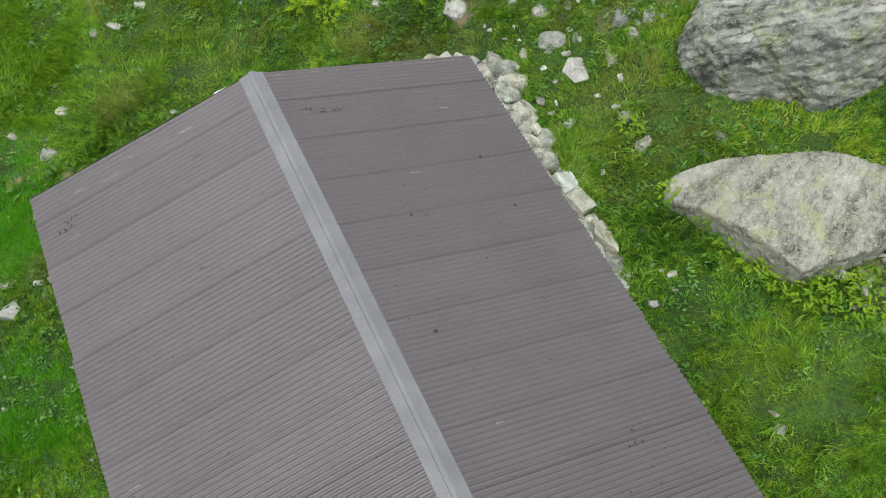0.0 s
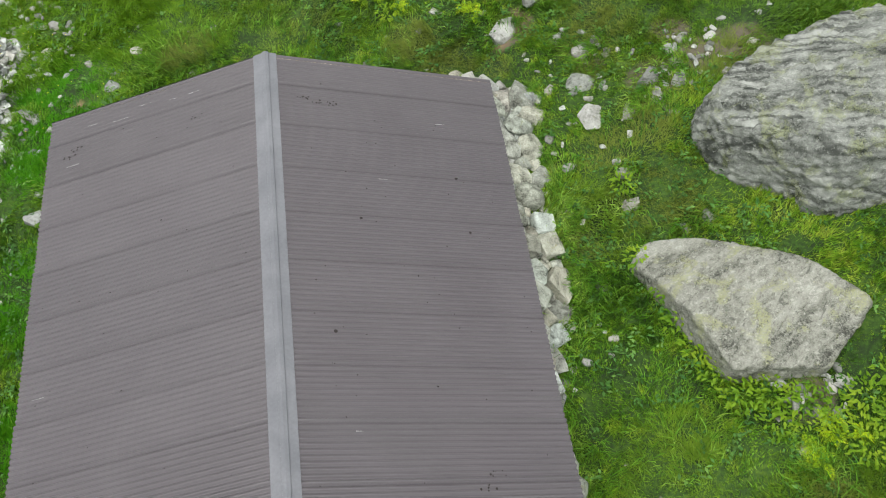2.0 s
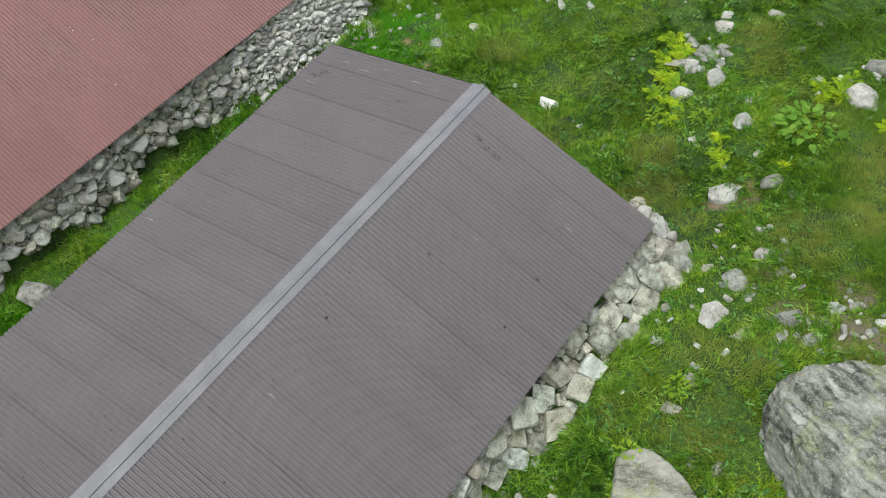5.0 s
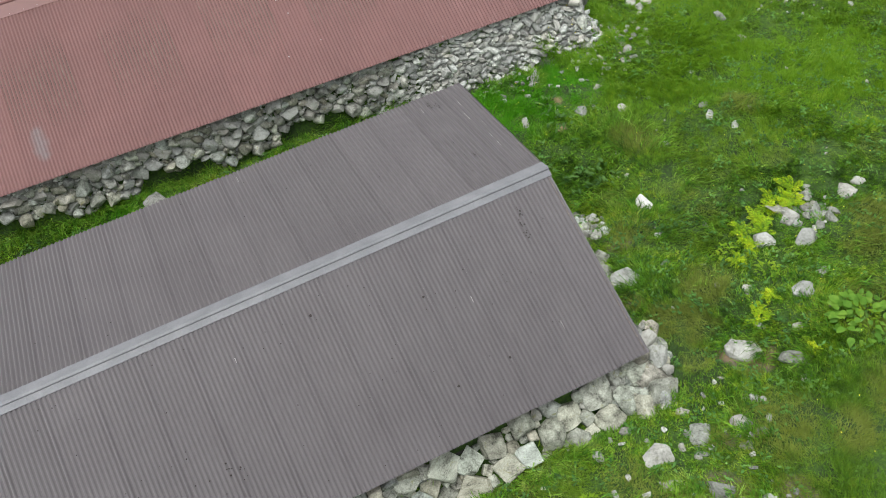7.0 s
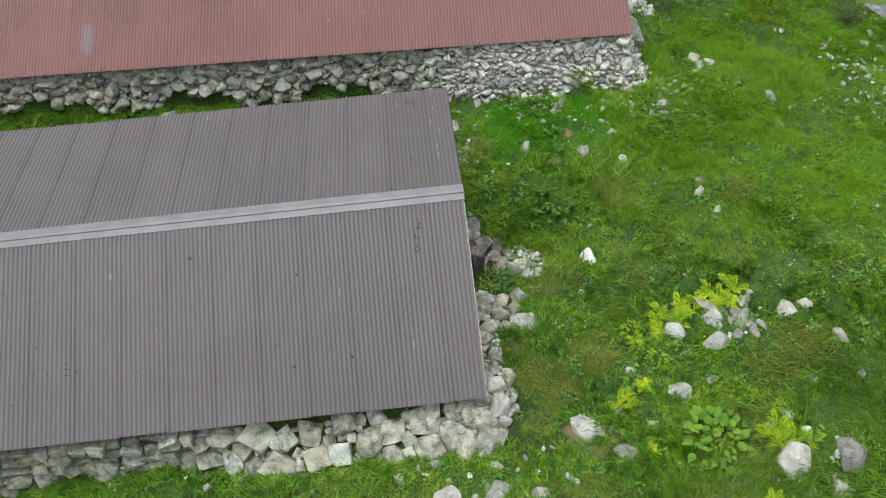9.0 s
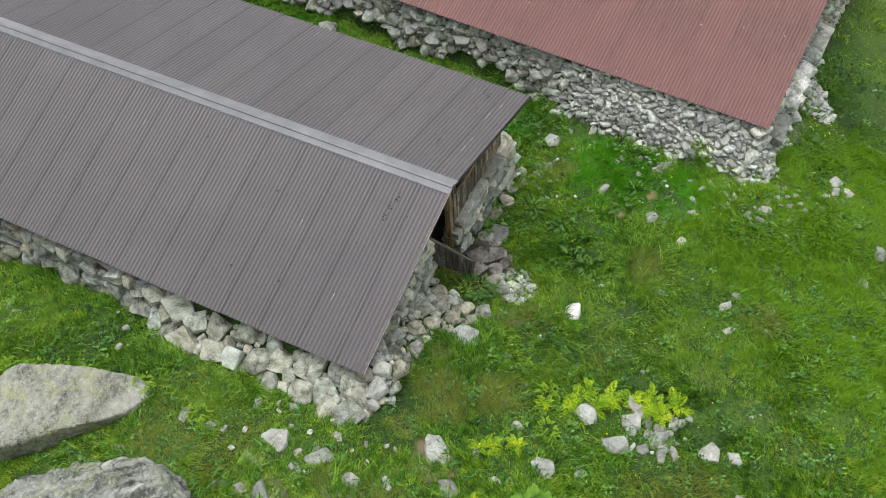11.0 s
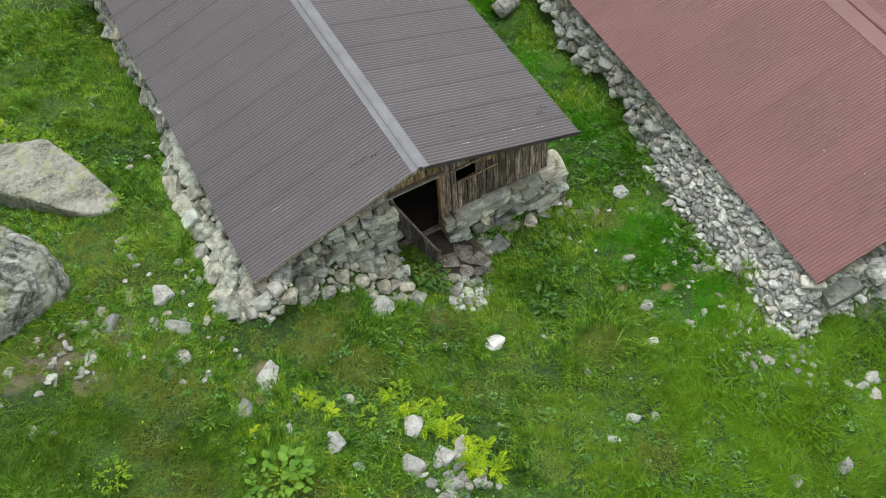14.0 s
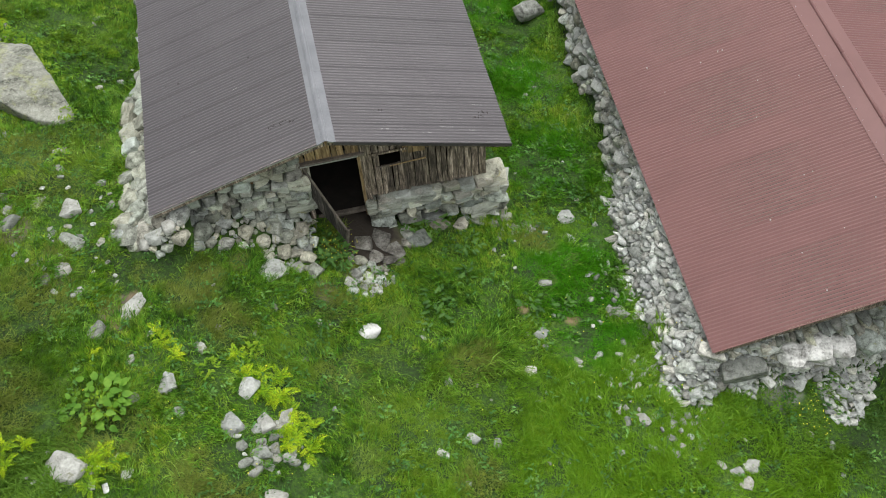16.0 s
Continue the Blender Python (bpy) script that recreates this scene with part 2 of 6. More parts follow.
M_METAL = surface("galvanised_edge", [(0.45, 0.45, 0.45), (0.6, 0.6, 0.6)], 10, 0.4, 0.0, metal=0.6)
M_WATER = surface("stream_water", [(0.06, 0.07, 0.075), (0.12, 0.13, 0.135), (0.3, 0.31, 0.31)], 2.5, 0.2, 0.5, 12)


def leafy(name, stops, patch=0.5, island=0.4, gloss=0.55, blotch=None, fine=3.4):
    """Leaves and blades: patches over metres and decimetres, every blade a little different."""
    m = surface(name, stops, patch, gloss, 0.0, fine, island=island, specular=0.2, blotch=blotch, share=0.55, span=0.24, tint=[(1.0, 1.0, 1.0), (1.12, 1.0, 0.85), (0.85, 1.0, 0.95), (1.05, 1.03, 1.0)])
    nodes, links = m.node_tree.nodes, m.node_tree.links
    b = nodes["Principled BSDF"]
    thin = nodes.new("ShaderNodeBsdfTranslucent")
    links.new(b.inputs["Base Color"].links[0].from_socket, thin.inputs["Color"])
    mix = nodes.new("ShaderNodeMixShader")
    mix.inputs["Fac"].default_value = 0.30
    links.new(b.outputs["BSDF"], mix.inputs[1])
    links.new(thin.outputs["BSDF"], mix.inputs[2])
    links.new(mix.outputs["Shader"], nodes["Material Output"].inputs["Surface"])
    return m


M_GRASS = leafy("meadow_grass", [(0.030, 0.085, 0.009), (0.072, 0.180, 0.013), (0.130, 0.277, 0.017), (0.215, 0.357, 0.024), (0.32, 0.43, 0.055)], 0.40, 0.6, blotch=((0.20, 0.325, 0.022), 0.28, 0.57), fine=6.0)
M_TALL = leafy("tussock_grass", [(0.036, 0.11, 0.010), (0.092, 0.235, 0.016), (0.165, 0.32, 0.03), (0.26, 0.40, 0.075)], 0.6, 0.6)
M_HERB = leafy("broad_herbs", [(0.040, 0.115, 0.024), (0.092, 0.225, 0.046), (0.175, 0.345, 0.085)], 0.8)
M_FERN = leafy("bracken_frond", [(0.16, 0.31, 0.008), (0.29, 0.45, 0.010), (0.45, 0.58, 0.02)], 1.5, island=0.4)
M_SPROUT = leafy("young_leaf", [(0.10, 0.25, 0.012), (0.19, 0.37, 0.016), (0.32, 0.49, 0.03)], 1.2, island=0.35)
M_DOCK = leafy("dock_leaf", [(0.075, 0.21, 0.018), (0.135, 0.31, 0.03), (0.22, 0.41, 0.055)], 3.0, island=0.2)
M_SHRUB = leafy("willow_leaf", [(0.06, 0.11, 0.03), (0.11, 0.17, 0.06), (0.2, 0.26, 0.12)], 2.0)
M_YELLOW = surface("yellow_petal", [(0.80, 0.74, 0.02), (0.88, 0.84, 0.05)], 5, 0.6, 0.0)
M_GROUND = surface("turf", [(0.010, 0.022, 0.004), (0.020, 0.050, 0.006), (0.040, 0.095, 0.009), (0.085, 0.15, 0.016)], 0.9, 0.95, 0.8, 16, blotch=((0.060, 0.052, 0.026), 0.9, 0.70), depth=0.06, share=0.5)


def wear_patches(m, patches, soil=(0.125, 0.112, 0.074), grain=2.5, fade=(1.55, 1.25)):
    """Ragged patches (x, y, radius) of another colour: bare trodden soil on the turf, dry or lush grass."""
    nodes, links = m.node_tree.nodes, m.node_tree.links
    b = nodes["Principled BSDF"]
    before = b.inputs["Base Color"].links[0].from_socket
    geo = nodes.new("ShaderNodeNewGeometry")
    ragged = nodes.new("ShaderNodeTexNoise")
    ragged.inputs["Scale"].default_value, ragged.inputs["Detail"].default_value = grain, 6.0
    links.new(geo.outputs["Position"], ragged.inputs["Vector"])
    least = None
    for x, y, r in patches:
        off = nodes.new("ShaderNodeVectorMath")
        off.operation = "SUBTRACT"
        flat = nodes.new("ShaderNodeVectorMath")
        flat.operation = "MULTIPLY"
        flat.inputs[1].default_value = (1, 1, 0)
        links.new(geo.outputs["Position"], flat.inputs[0])
        links.new(flat.outputs[0], off.inputs[0])
        off.inputs[1].default_value = (x, y, 0)
        far = nodes.new("ShaderNodeVectorMath")
        far.operation = "LENGTH"
        links.new(off.outputs[0], far.inputs[0])
        div = nodes.new("ShaderNodeMath")
        div.operation = "DIVIDE"
        links.new(far.outputs["Value"], div.inputs[0])
        div.inputs[1].default_value = r
        if least is None:
            least = div.outputs[0]
        else:
            mn = nodes.new("ShaderNodeMath")
            mn.operation = "MINIMUM"
            links.new(least, mn.inputs[0])
            links.new(div.outputs[0], mn.inputs[1])
            least = mn.outputs[0]
    total = nodes.new("ShaderNodeMath")
    links.new(least, total.inputs[0])
    links.new(ragged.outputs["Fac"], total.inputs[1])
    ease = nodes.new("ShaderNodeMapRange")
    ease.inputs["From Min"].default_value, ease.inputs["From Max"].default_value = fade
    links.new(total.outputs[0], ease.inputs["Value"])
    mix = nodes.new("ShaderNodeMixRGB")
    links.new(ease.outputs["Result"], mix.inputs["Fac"])
    links.new(before, mix.inputs["Color1"])
    mix.inputs["Color2"].default_value = (*soil, 1)
    links.new(mix.outputs["Color"], b.inputs["Base Color"])


BARE = [(0.4, -0.1, 0.9), (0.3, -1.0, 0.5), (-6.6, 0.4, 0.55), (-4.5, -1.75, 0.4), (-0.6, -1.5, 0.3), (-5.6, -0.2, 0.3), (-7.3, 6.5, 0.35), (-2.2, -0.75, 0.25), (-7.6, 0.2, 0.6), (-7.1, -0.6, 0.4), (-8.2, 0.1, 0.5), (-5.6, -0.7, 0.3)]
wear_patches(M_GROUND, BARE)
wear_patches(M_GROUND, [(0.4, 0.2, 0.8), (0.5, -0.5, 0.6), (0.3, -1.1, 0.35)], (0.032, 0.025, 0.018))
wear_patches(M_GRASS, [(7.5, -8.0, 2.6), (6.0, -10.0, 2.2), (3.5, -9.5, 1.6)], (0.15, 0.33, 0.010), 0.9, (1.9, 1.0))
wear_patches(M_GRASS, [(14.0, -11.0, 4.0), (11.0, -14, 3.0)], (0.27, 0.40, 0.03), 0.9, (1.9, 1.0))
wear_patches(M_GRASS, [(8.4, -9.05, 0.5), (7.4, -9.5, 0.5), (6.6, -10.1, 0.5), (5.6, -10.6, 0.5)], (0.30, 0.36, 0.05), 2.0, (1.8, 1.1))
wear_patches(M_TALL, [(14.0, -11.0, 4.0), (11.0, -14, 3.0)], (0.27, 0.38, 0.05), 0.9, (1.9, 1.0))
wear_patches(M_GROUND, [(14.5, -11.5, 4.5), (11.0, -14, 3.5)], (0.12, 0.19, 0.025), 0.9, (1.9, 1.0))
wear_patches(M_GROUND, [(6.2, -4.5, 0.6), (6.2, -3.5, 0.55), (6.25, -2.5, 0.55), (6.3, -1.5, 0.5), (6.4, -0.6, 0.4), (7.0, -5.1, 0.5), (8.0, -5.2, 0.5), (9.2, -5.3, 0.5)], (0.24, 0.24, 0.225), 4.0, (1.6, 1.3))
wear_patches(M_GRASS, [(0.63, -2.21, 0.3), (0.28, -3.36, 0.32), (-0.04, -4.48, 0.34), (-0.41, -5.55, 0.36), (-0.8, -6.59, 0.36), (-1.31, -7.32, 0.36)], (0.22, 0.315, 0.06), 2.2, (1.8, 1.1))
wear_patches(M_GROUND, [(4.3, -2.88, 0.14), (3.34, -2.45, 0.14)], (0.25, 0.19, 0.10), 5.0, (1.9, 0.9))
wear_patches(M_GROUND, [(-4.55, -1.95, 0.26), (-4.15, -1.5, 0.2)], (0.21, 0.145, 0.09), 5.0, (1.9, 0.9))
wear_patches(M_RED, [(7.75, 8.85, 0.13), (7.9, 8.87, 0.16), (8.05, 8.84, 0.17), (8.2, 8.86, 0.16), (8.35, 8.83, 0.13)], (0.19, 0.145, 0.148), 9.0, (2.0, 0.8))
wear_patches(M_GRASS, [(4.6, -9.0, 2.6), (1.0, -5.0, 1.3), (-1.2, -3.2, 0.8), (-7.5, 8.6, 1.4), (-5.4, 7.0, 0.8), (-5.2, 2.6, 0.7), (-9, -4, 1.5)], (0.18, 0.31, 0.026), 1.1, (1.9, 1.0))
for m_blade in (M_GRASS, M_TALL):
    wear_patches(m_blade, [(8.4, -6.5, 0.7), (9.6, -6.6, 1.0), (10.6, -6.8, 0.9)], (0.055, 0.12, 0.020), 2.0, (1.9, 1.0))
for m_blade in (M_GRASS, M_TALL, M_HERB):
    wear_patches(m_blade, [(-7.2, -2.4, 1.7), (-6.2, -4.6, 1.4), (-8.8, -0.8, 1.3), (-4.2, -6.6, 1.0)], (0.105, 0.215, 0.020), 1.6, (1.9, 0.9))
for m_blade in (M_GRASS, M_TALL):
    wear_patches(m_blade, [(4.6, -6.0, 2.6), (7.0, -7.6, 2.2), (2.4, -7.6, 1.9), (1.0, -9.5, 2.2), (6.5, -10.5, 2.4)], (0.155, 0.32, 0.012), 0.8, (2.0, 0.9))
wear_patches(M_GRASS, [(5.0, -1.6, 1.2), (4.3, -1.4, 0.9), (4.5, -2.5, 1.0), (5.3, -2.9, 0.8), (5.1, 1.8, 1.3), (5.0, 4.6, 1.2), (4.4, -3.4, 0.8), (5.3, 8.0, 1.6)], (0.075, 0.30, 0.006), 1.3, (1.8, 1.0))
wear_patches(M_GRASS, BARE + [(-3.2, -1.3, 0.6), (-0.5, -1.9, 0.5), (2.0, -3.6, 0.6), (-6.6, -3.6, 0.9), (1.5, -6.2, 0.5), (-2.9, -6.0, 0.6), (-6.2, 2.7, 0.8), (-5.5, 1.5, 0.5), (-6.2, 1.3, 0.6), (-4.7, 3.2, 0.4), (-5.9, -1.2, 0.8), (-3.0, -1.0, 0.5), (-6.6, -2.2, 0.5), (-7.2, 8.0, 0.4), (-4.0, -0.9, 0.35), (-2.6, -2.2, 0.6), (-4.8, -4.4, 0.7), (-3.4, -5.4, 0.6), (-0.6, -3.6, 0.5), (4.1, -0.6, 0.5)], (0.215, 0.272, 0.05), 2.5, (1.7, 1.1))


# ---- building blocks ----
def part(name, bm, material, parent=None, label="", smooth=False):
    me = bpy.data.meshes.new(name)
    bm.to_mesh(me)
    bm.free()
    if smooth:
        me.shade_smooth()
    me.materials.append(material)
    ob = new(name, me)
    ob.parent = parent
    if label:
        ob["label"] = label
    return ob


def piece(name, me, m, parent=None):
    """An object of its own on shared mesh data."""
    ob = new(name, me)
    ob.matrix_basis = m
    ob.parent = parent
    return ob


def arrays(name, verts, faces_flat, sizes, material, smooth=False):
    """A mesh from numpy arrays."""
    me = bpy.data.meshes.new(name)
    verts = np.asarray(verts, np.float32)
    faces_flat = np.asarray(faces_flat, np.int32)
    sizes = np.asarray(sizes, np.int32)
    me.vertices.add(len(verts))
    me.vertices.foreach_set("co", verts.ravel())
    me.loops.add(len(faces_flat))
    me.loops.foreach_set("vertex_index", faces_flat)
    me.polygons.add(len(sizes))
    me.polygons.foreach_set("loop_start", np.concatenate([[0], np.cumsum(sizes)[:-1]]).astype(np.int32))
    me.update(calc_edges=True)
    me.validate()
    if smooth:
        me.shade_smooth()
    me.materials.append(material)
    return me


def box(bm, lo, hi, bevel=0.0, m=None):
    r = bmesh.ops.create_cube(bm, size=1)
    lo, hi = Vector(lo), Vector(hi)
    t = Matrix.Translation((lo + hi) / 2) @ Matrix.Diagonal((*(hi - lo), 1))
    bmesh.ops.transform(bm, matrix=(m @ t) if m else t, verts=r["verts"])
    if bevel:
        edges = list({e for v in r["verts"] for e in v.link_edges})
        bmesh.ops.bevel(bm, geom=edges, offset=bevel, segments=1, affect="EDGES")
    return bm


def box_part(name, lo, hi, material, parent=None, label="", bevel=0.006, m=None):
    return part(name, box(bmesh.new(), lo, hi, bevel, m), material, parent, label)


def empty(name, place=(0, 0, 0)):
    ob = new(name)
    ob.location = place
    return ob


# ---- the lie of the land: a hillside falling towards +x ----
def rise(x, y):
    x, y = np.asarray(x, float), np.asarray(y, float)
    a, b = np.clip(x, -13, 12), np.clip(y, -13, 13)
    z = 0.1117 - 0.2391 * a - 0.05345 * b + 0.00511 * a * a + 0.00278 * a * b - 0.00182 * b * b
    z = z + 0.00032 * a**3 + 0.00086 * a * a * b + 0.00041 * a * b * b + 0.00004 * b**3
    z = z - 0.3 * np.exp(-((x - 1) ** 2 + (y + 1.6) ** 2) / 4.5) + 0.2 * np.exp(-((x + 6.7) ** 2 + (y - 0.9) ** 2) / 3)
    z = z - 0.16 * (x - a) + 0.05 * (b - y)
    return z


def bumps(x, y):
    return (0.035 * np.sin(1.9 * x + 0.7 * y) * np.sin(1.3 * y - 0.9 * x + 1) + 0.04 * np.sin(4.1 * x - 1.7 * y + 2) * np.sin(3.3 * y + 1.2 * x)
            + 0.026 * np.sin(9.1 * x + 3.3 * y) * np.sin(8.3 * y - 2.2 * x))


def stable_edge(y):
    """The line of the stable's eave."""
    return 6.50 + 0.047 * (y + 4.7)


def land(x, y):
    x, y = np.asarray(x, float), np.asarray(y, float)
    near = np.clip((1.2 - np.maximum(np.abs(x) - 3.4, np.maximum(0.5 - y, y - 14))) / 1.2, 0, 1)
    z = rise(x, y) + bumps(x, y) * (1 - 0.7 * near)
    # bank of rubble along the stable, and before its gable
    edge = stable_edge(y)
    wide = np.interp(y, (-4.7, -0.6, 0.8), (0.85, 0.75, 0.28))
    back = np.interp(y, (-0.6, 0.8), (0.15, 0.22))
    up = np.clip((x - edge + wide) / (wide + back), 0, 1) * np.clip((y + 5.2) / 0.5, 0, 1) * (x < edge + 1.5)
    z = z + np.maximum(np.interp(y, (-0.6, 0.8), (0.08, 0.0)) - z, 0) * up
    up = np.clip((y + 5.95) / 1.2, 0, 1) * np.clip((x - 6.2) / 0.6, 0, 1) * (y < -4.2) * (x < 11)
    z = z + np.maximum(-0.75 - z, 0) * up * 0.9
    # footing under the uphill eave, and the slumped stones below the gable
    wide = np.interp(y, (3.9, 5.6), (0.75, 0.25))
    up = np.clip((x + 3.55 + wide) / wide, 0, 1) * ((y > -0.6) & (y < 12.5)) * (x < -3.1) * np.clip((y + 0.6) / 0.3, 0, 1)
    z = z + np.maximum(1.5 - z, 0) * up
    up = np.clip((y + 0.75) / 1.2, 0, 1) * np.clip((-0.62 - x) / 0.2, 0, 1) * np.clip((x + 3.7) / 0.5, 0, 1) * (y < 0.62)
    z = z + 0.42 * up
    inside = (np.abs(x) < 3.2) & (y > 0.62) & (y < 13.8)
    return np.where(inside, np.minimum(z, -0.1), z)


def field(x, y, k=0.0):
    """A smooth value about 0 over the meadow, to vary growth."""
    return (np.sin(0.55 * x + 0.31 * y + k) + np.sin(0.83 * y - 0.42 * x + 2.1 * k) + np.sin(1.7 * x + 1.1 * y + 3 * k) * 0.6 + np.sin(2.3 * y - 1.9 * x + k) * 0.5) / 3.1


# ---- stones ----
def clipped_rock(planes, sub, rough, grain, seed, sharp=26.0):
    """A rock about the origin: a ball cut by planes (normal, distance), its edges worn, its faces broken by noise."""
    bm = bmesh.new()
    bmesh.ops.create_icosphere(bm, subdivisions=sub, radius=1)
    shift = Vector((seed * 3.7, seed * 1.9, seed * 2.3))
    ns = np.array([p[0] for p in planes], float)
    ns /= np.linalg.norm(ns, axis=1)[:, None]
    hs = np.array([p[1] for p in planes], float)
    for v in bm.verts:
        d = np.array(v.co)
        c = ns @ d
        r = np.where(c > 1e-3, hs / np.maximum(c, 1e-3), 1e9)
        soft = (np.sum((r / r.min()) ** -sharp)) ** (-1 / sharp) * r.min()
        p = Vector(d * soft)
        n = noise.fractal(p * grain + shift, 1.0, 2.0, 5) + 0.6 * noise.fractal(p * grain * 4 + shift, 1.0, 2.0, 3) * 0.5
        v.co = p * (1 + 0) + Vector(d) * n * rough
    return bm


def crease(bm, degrees=26):
    for e in bm.edges:
        e.smooth = not (len(e.link_faces) == 2 and e.calc_face_angle() > radians(degrees))
    for f in bm.faces:
        f.smooth = True
    return bm


def cut_block(planes):
    """The solid inside all planes (normal, distance), as a bmesh of flat faces."""
    ns = np.array([p[0] for p in planes], float)
    ns /= np.linalg.norm(ns, axis=1)[:, None]
    hs = np.array([p[1] for p in planes], float)
    bm = bmesh.new()
    k = len(ns)
    for a in range(k):
        for b in range(a + 1, k):
            for c in range(b + 1, k):
                m = ns[[a, b, c]]
                if abs(np.linalg.det(m)) > 0.05:
                    p = np.linalg.solve(m, hs[[a, b, c]])
                    if (ns @ p <= hs + 1e-6).all():
                        bm.verts.new(p)
    bmesh.ops.remove_doubles(bm, verts=bm.verts, dist=0.02)
    hull = bmesh.ops.convex_hull(bm, input=bm.verts)
    bmesh.ops.delete(bm, geom=list({g for g in hull["geom_interior"] + hull["geom_unused"] if isinstance(g, bmesh.types.BMVert)}), context="VERTS")
    bmesh.ops.dissolve_limit(bm, angle_limit=radians(4), verts=bm.verts, edges=bm.edges)
    return bm


def pool_stone(seed, sub, block=False, rough=0.02, worn=False):
    """A stone about 1 m each way with broken faces and worn edges: a rough block for walls, or a loose field stone."""
    rnd = random.Random(seed)
    planes = []
    for ax in ((1, 0, 0), (-1, 0, 0), (0, 1, 0), (0, -1, 0), (0, 0, 1), (0, 0, -1)):
        w = 0.22 if block else 0.4
        planes.append(((ax[0] + rnd.uniform(-w, w), ax[1] + rnd.uniform(-w, w), ax[2] + rnd.uniform(-w, w)), rnd.uniform(0.40, 0.5)))
    for _ in range(14 if worn else 6 if block else 8):
        n = Vector((rnd.gauss(0, 1), rnd.gauss(0, 1), rnd.gauss(0, 1))).normalized()
        planes.append((tuple(n), rnd.uniform(0.43, 0.52) if worn else rnd.uniform(0.46, 0.62) if block else rnd.uniform(0.38, 0.54)))
    bm = cut_block(planes)
    bmesh.ops.bevel(bm, geom=list(bm.edges), offset=0.11 if worn else 0.075 if sub > 2 else 0.05, segments=1, affect="EDGES", clamp_overlap=True)
    if sub > 2:
        bmesh.ops.triangulate(bm, faces=bm.faces)
        long = [e for e in bm.edges if e.calc_length() > 0.34]
        bmesh.ops.subdivide_edges(bm, edges=long, cuts=1)
        bmesh.ops.triangulate(bm, faces=bm.faces)
        shift = Vector((seed * 3.7, seed * 1.9, seed * 2.3))
        for v in bm.verts:
            v.co += v.co.normalized() * rough * 2.2 * noise.fractal(v.co * 2.6 + shift, 1.0, 2.0, 4)
    bmesh.ops.triangulate(bm, faces=bm.faces)
    return crease(bm, 50 if worn else 24)


def stone_meshes(material, count, sub, seed, block=False, worn=False):
    out = []
    for k in range(count):
        bm = pool_stone(seed + k, sub, block, worn=worn)
        me = bpy.data.meshes.new("stone")
        bm.to_mesh(me)
        bm.free()
        me.materials.append(material)
        out.append(me)
    return out


def slab_stone(seed, material=M_LITSLAB):
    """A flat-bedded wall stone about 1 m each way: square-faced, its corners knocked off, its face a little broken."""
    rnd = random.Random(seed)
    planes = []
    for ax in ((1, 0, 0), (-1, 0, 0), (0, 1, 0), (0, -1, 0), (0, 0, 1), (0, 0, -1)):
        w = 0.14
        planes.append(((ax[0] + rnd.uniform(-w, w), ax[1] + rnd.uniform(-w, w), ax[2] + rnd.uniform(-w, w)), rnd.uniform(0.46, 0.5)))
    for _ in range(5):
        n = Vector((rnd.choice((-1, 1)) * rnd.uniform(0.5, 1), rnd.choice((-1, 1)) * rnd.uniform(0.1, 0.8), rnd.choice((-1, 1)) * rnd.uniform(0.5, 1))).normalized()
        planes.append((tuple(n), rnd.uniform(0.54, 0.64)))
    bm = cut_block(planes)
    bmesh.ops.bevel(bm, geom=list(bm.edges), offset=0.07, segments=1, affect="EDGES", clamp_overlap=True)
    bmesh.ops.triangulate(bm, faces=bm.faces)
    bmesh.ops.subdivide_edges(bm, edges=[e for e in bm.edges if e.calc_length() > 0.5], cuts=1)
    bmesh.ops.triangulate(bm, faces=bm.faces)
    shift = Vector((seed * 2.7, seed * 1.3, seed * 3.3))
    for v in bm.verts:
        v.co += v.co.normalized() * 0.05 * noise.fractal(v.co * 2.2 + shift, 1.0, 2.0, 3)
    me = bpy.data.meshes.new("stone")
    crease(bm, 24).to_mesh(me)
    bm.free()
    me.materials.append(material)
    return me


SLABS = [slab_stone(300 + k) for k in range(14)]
BLOCKS = stone_meshes(M_STONE, 14, 3, 70, True)
COBBLES = stone_meshes(M_STONE, 12, 3, 110, worn=True)
TRODDEN = stone_meshes(M_MUDDY, 4, 3, 170)
SUNK = stone_meshes(M_SUNK, 8, 3, 190, worn=True)
WHITE = stone_meshes(M_QUARTZ, 1, 3, 150, worn=True) + stone_meshes(M_MARBLE, 3, 3, 156, worn=True)
PALES = stone_meshes(M_PALE, 3, 3, 40) + stone_meshes(M_PALE, 5, 3, 140, worn=True)


def at(x, y, z, sx, sy, sz, rx=0, ry=0, rz=0):
    return pose(x, y, z, rx, ry, rz) @ Matrix.Diagonal((sx, sy, sz, 1))


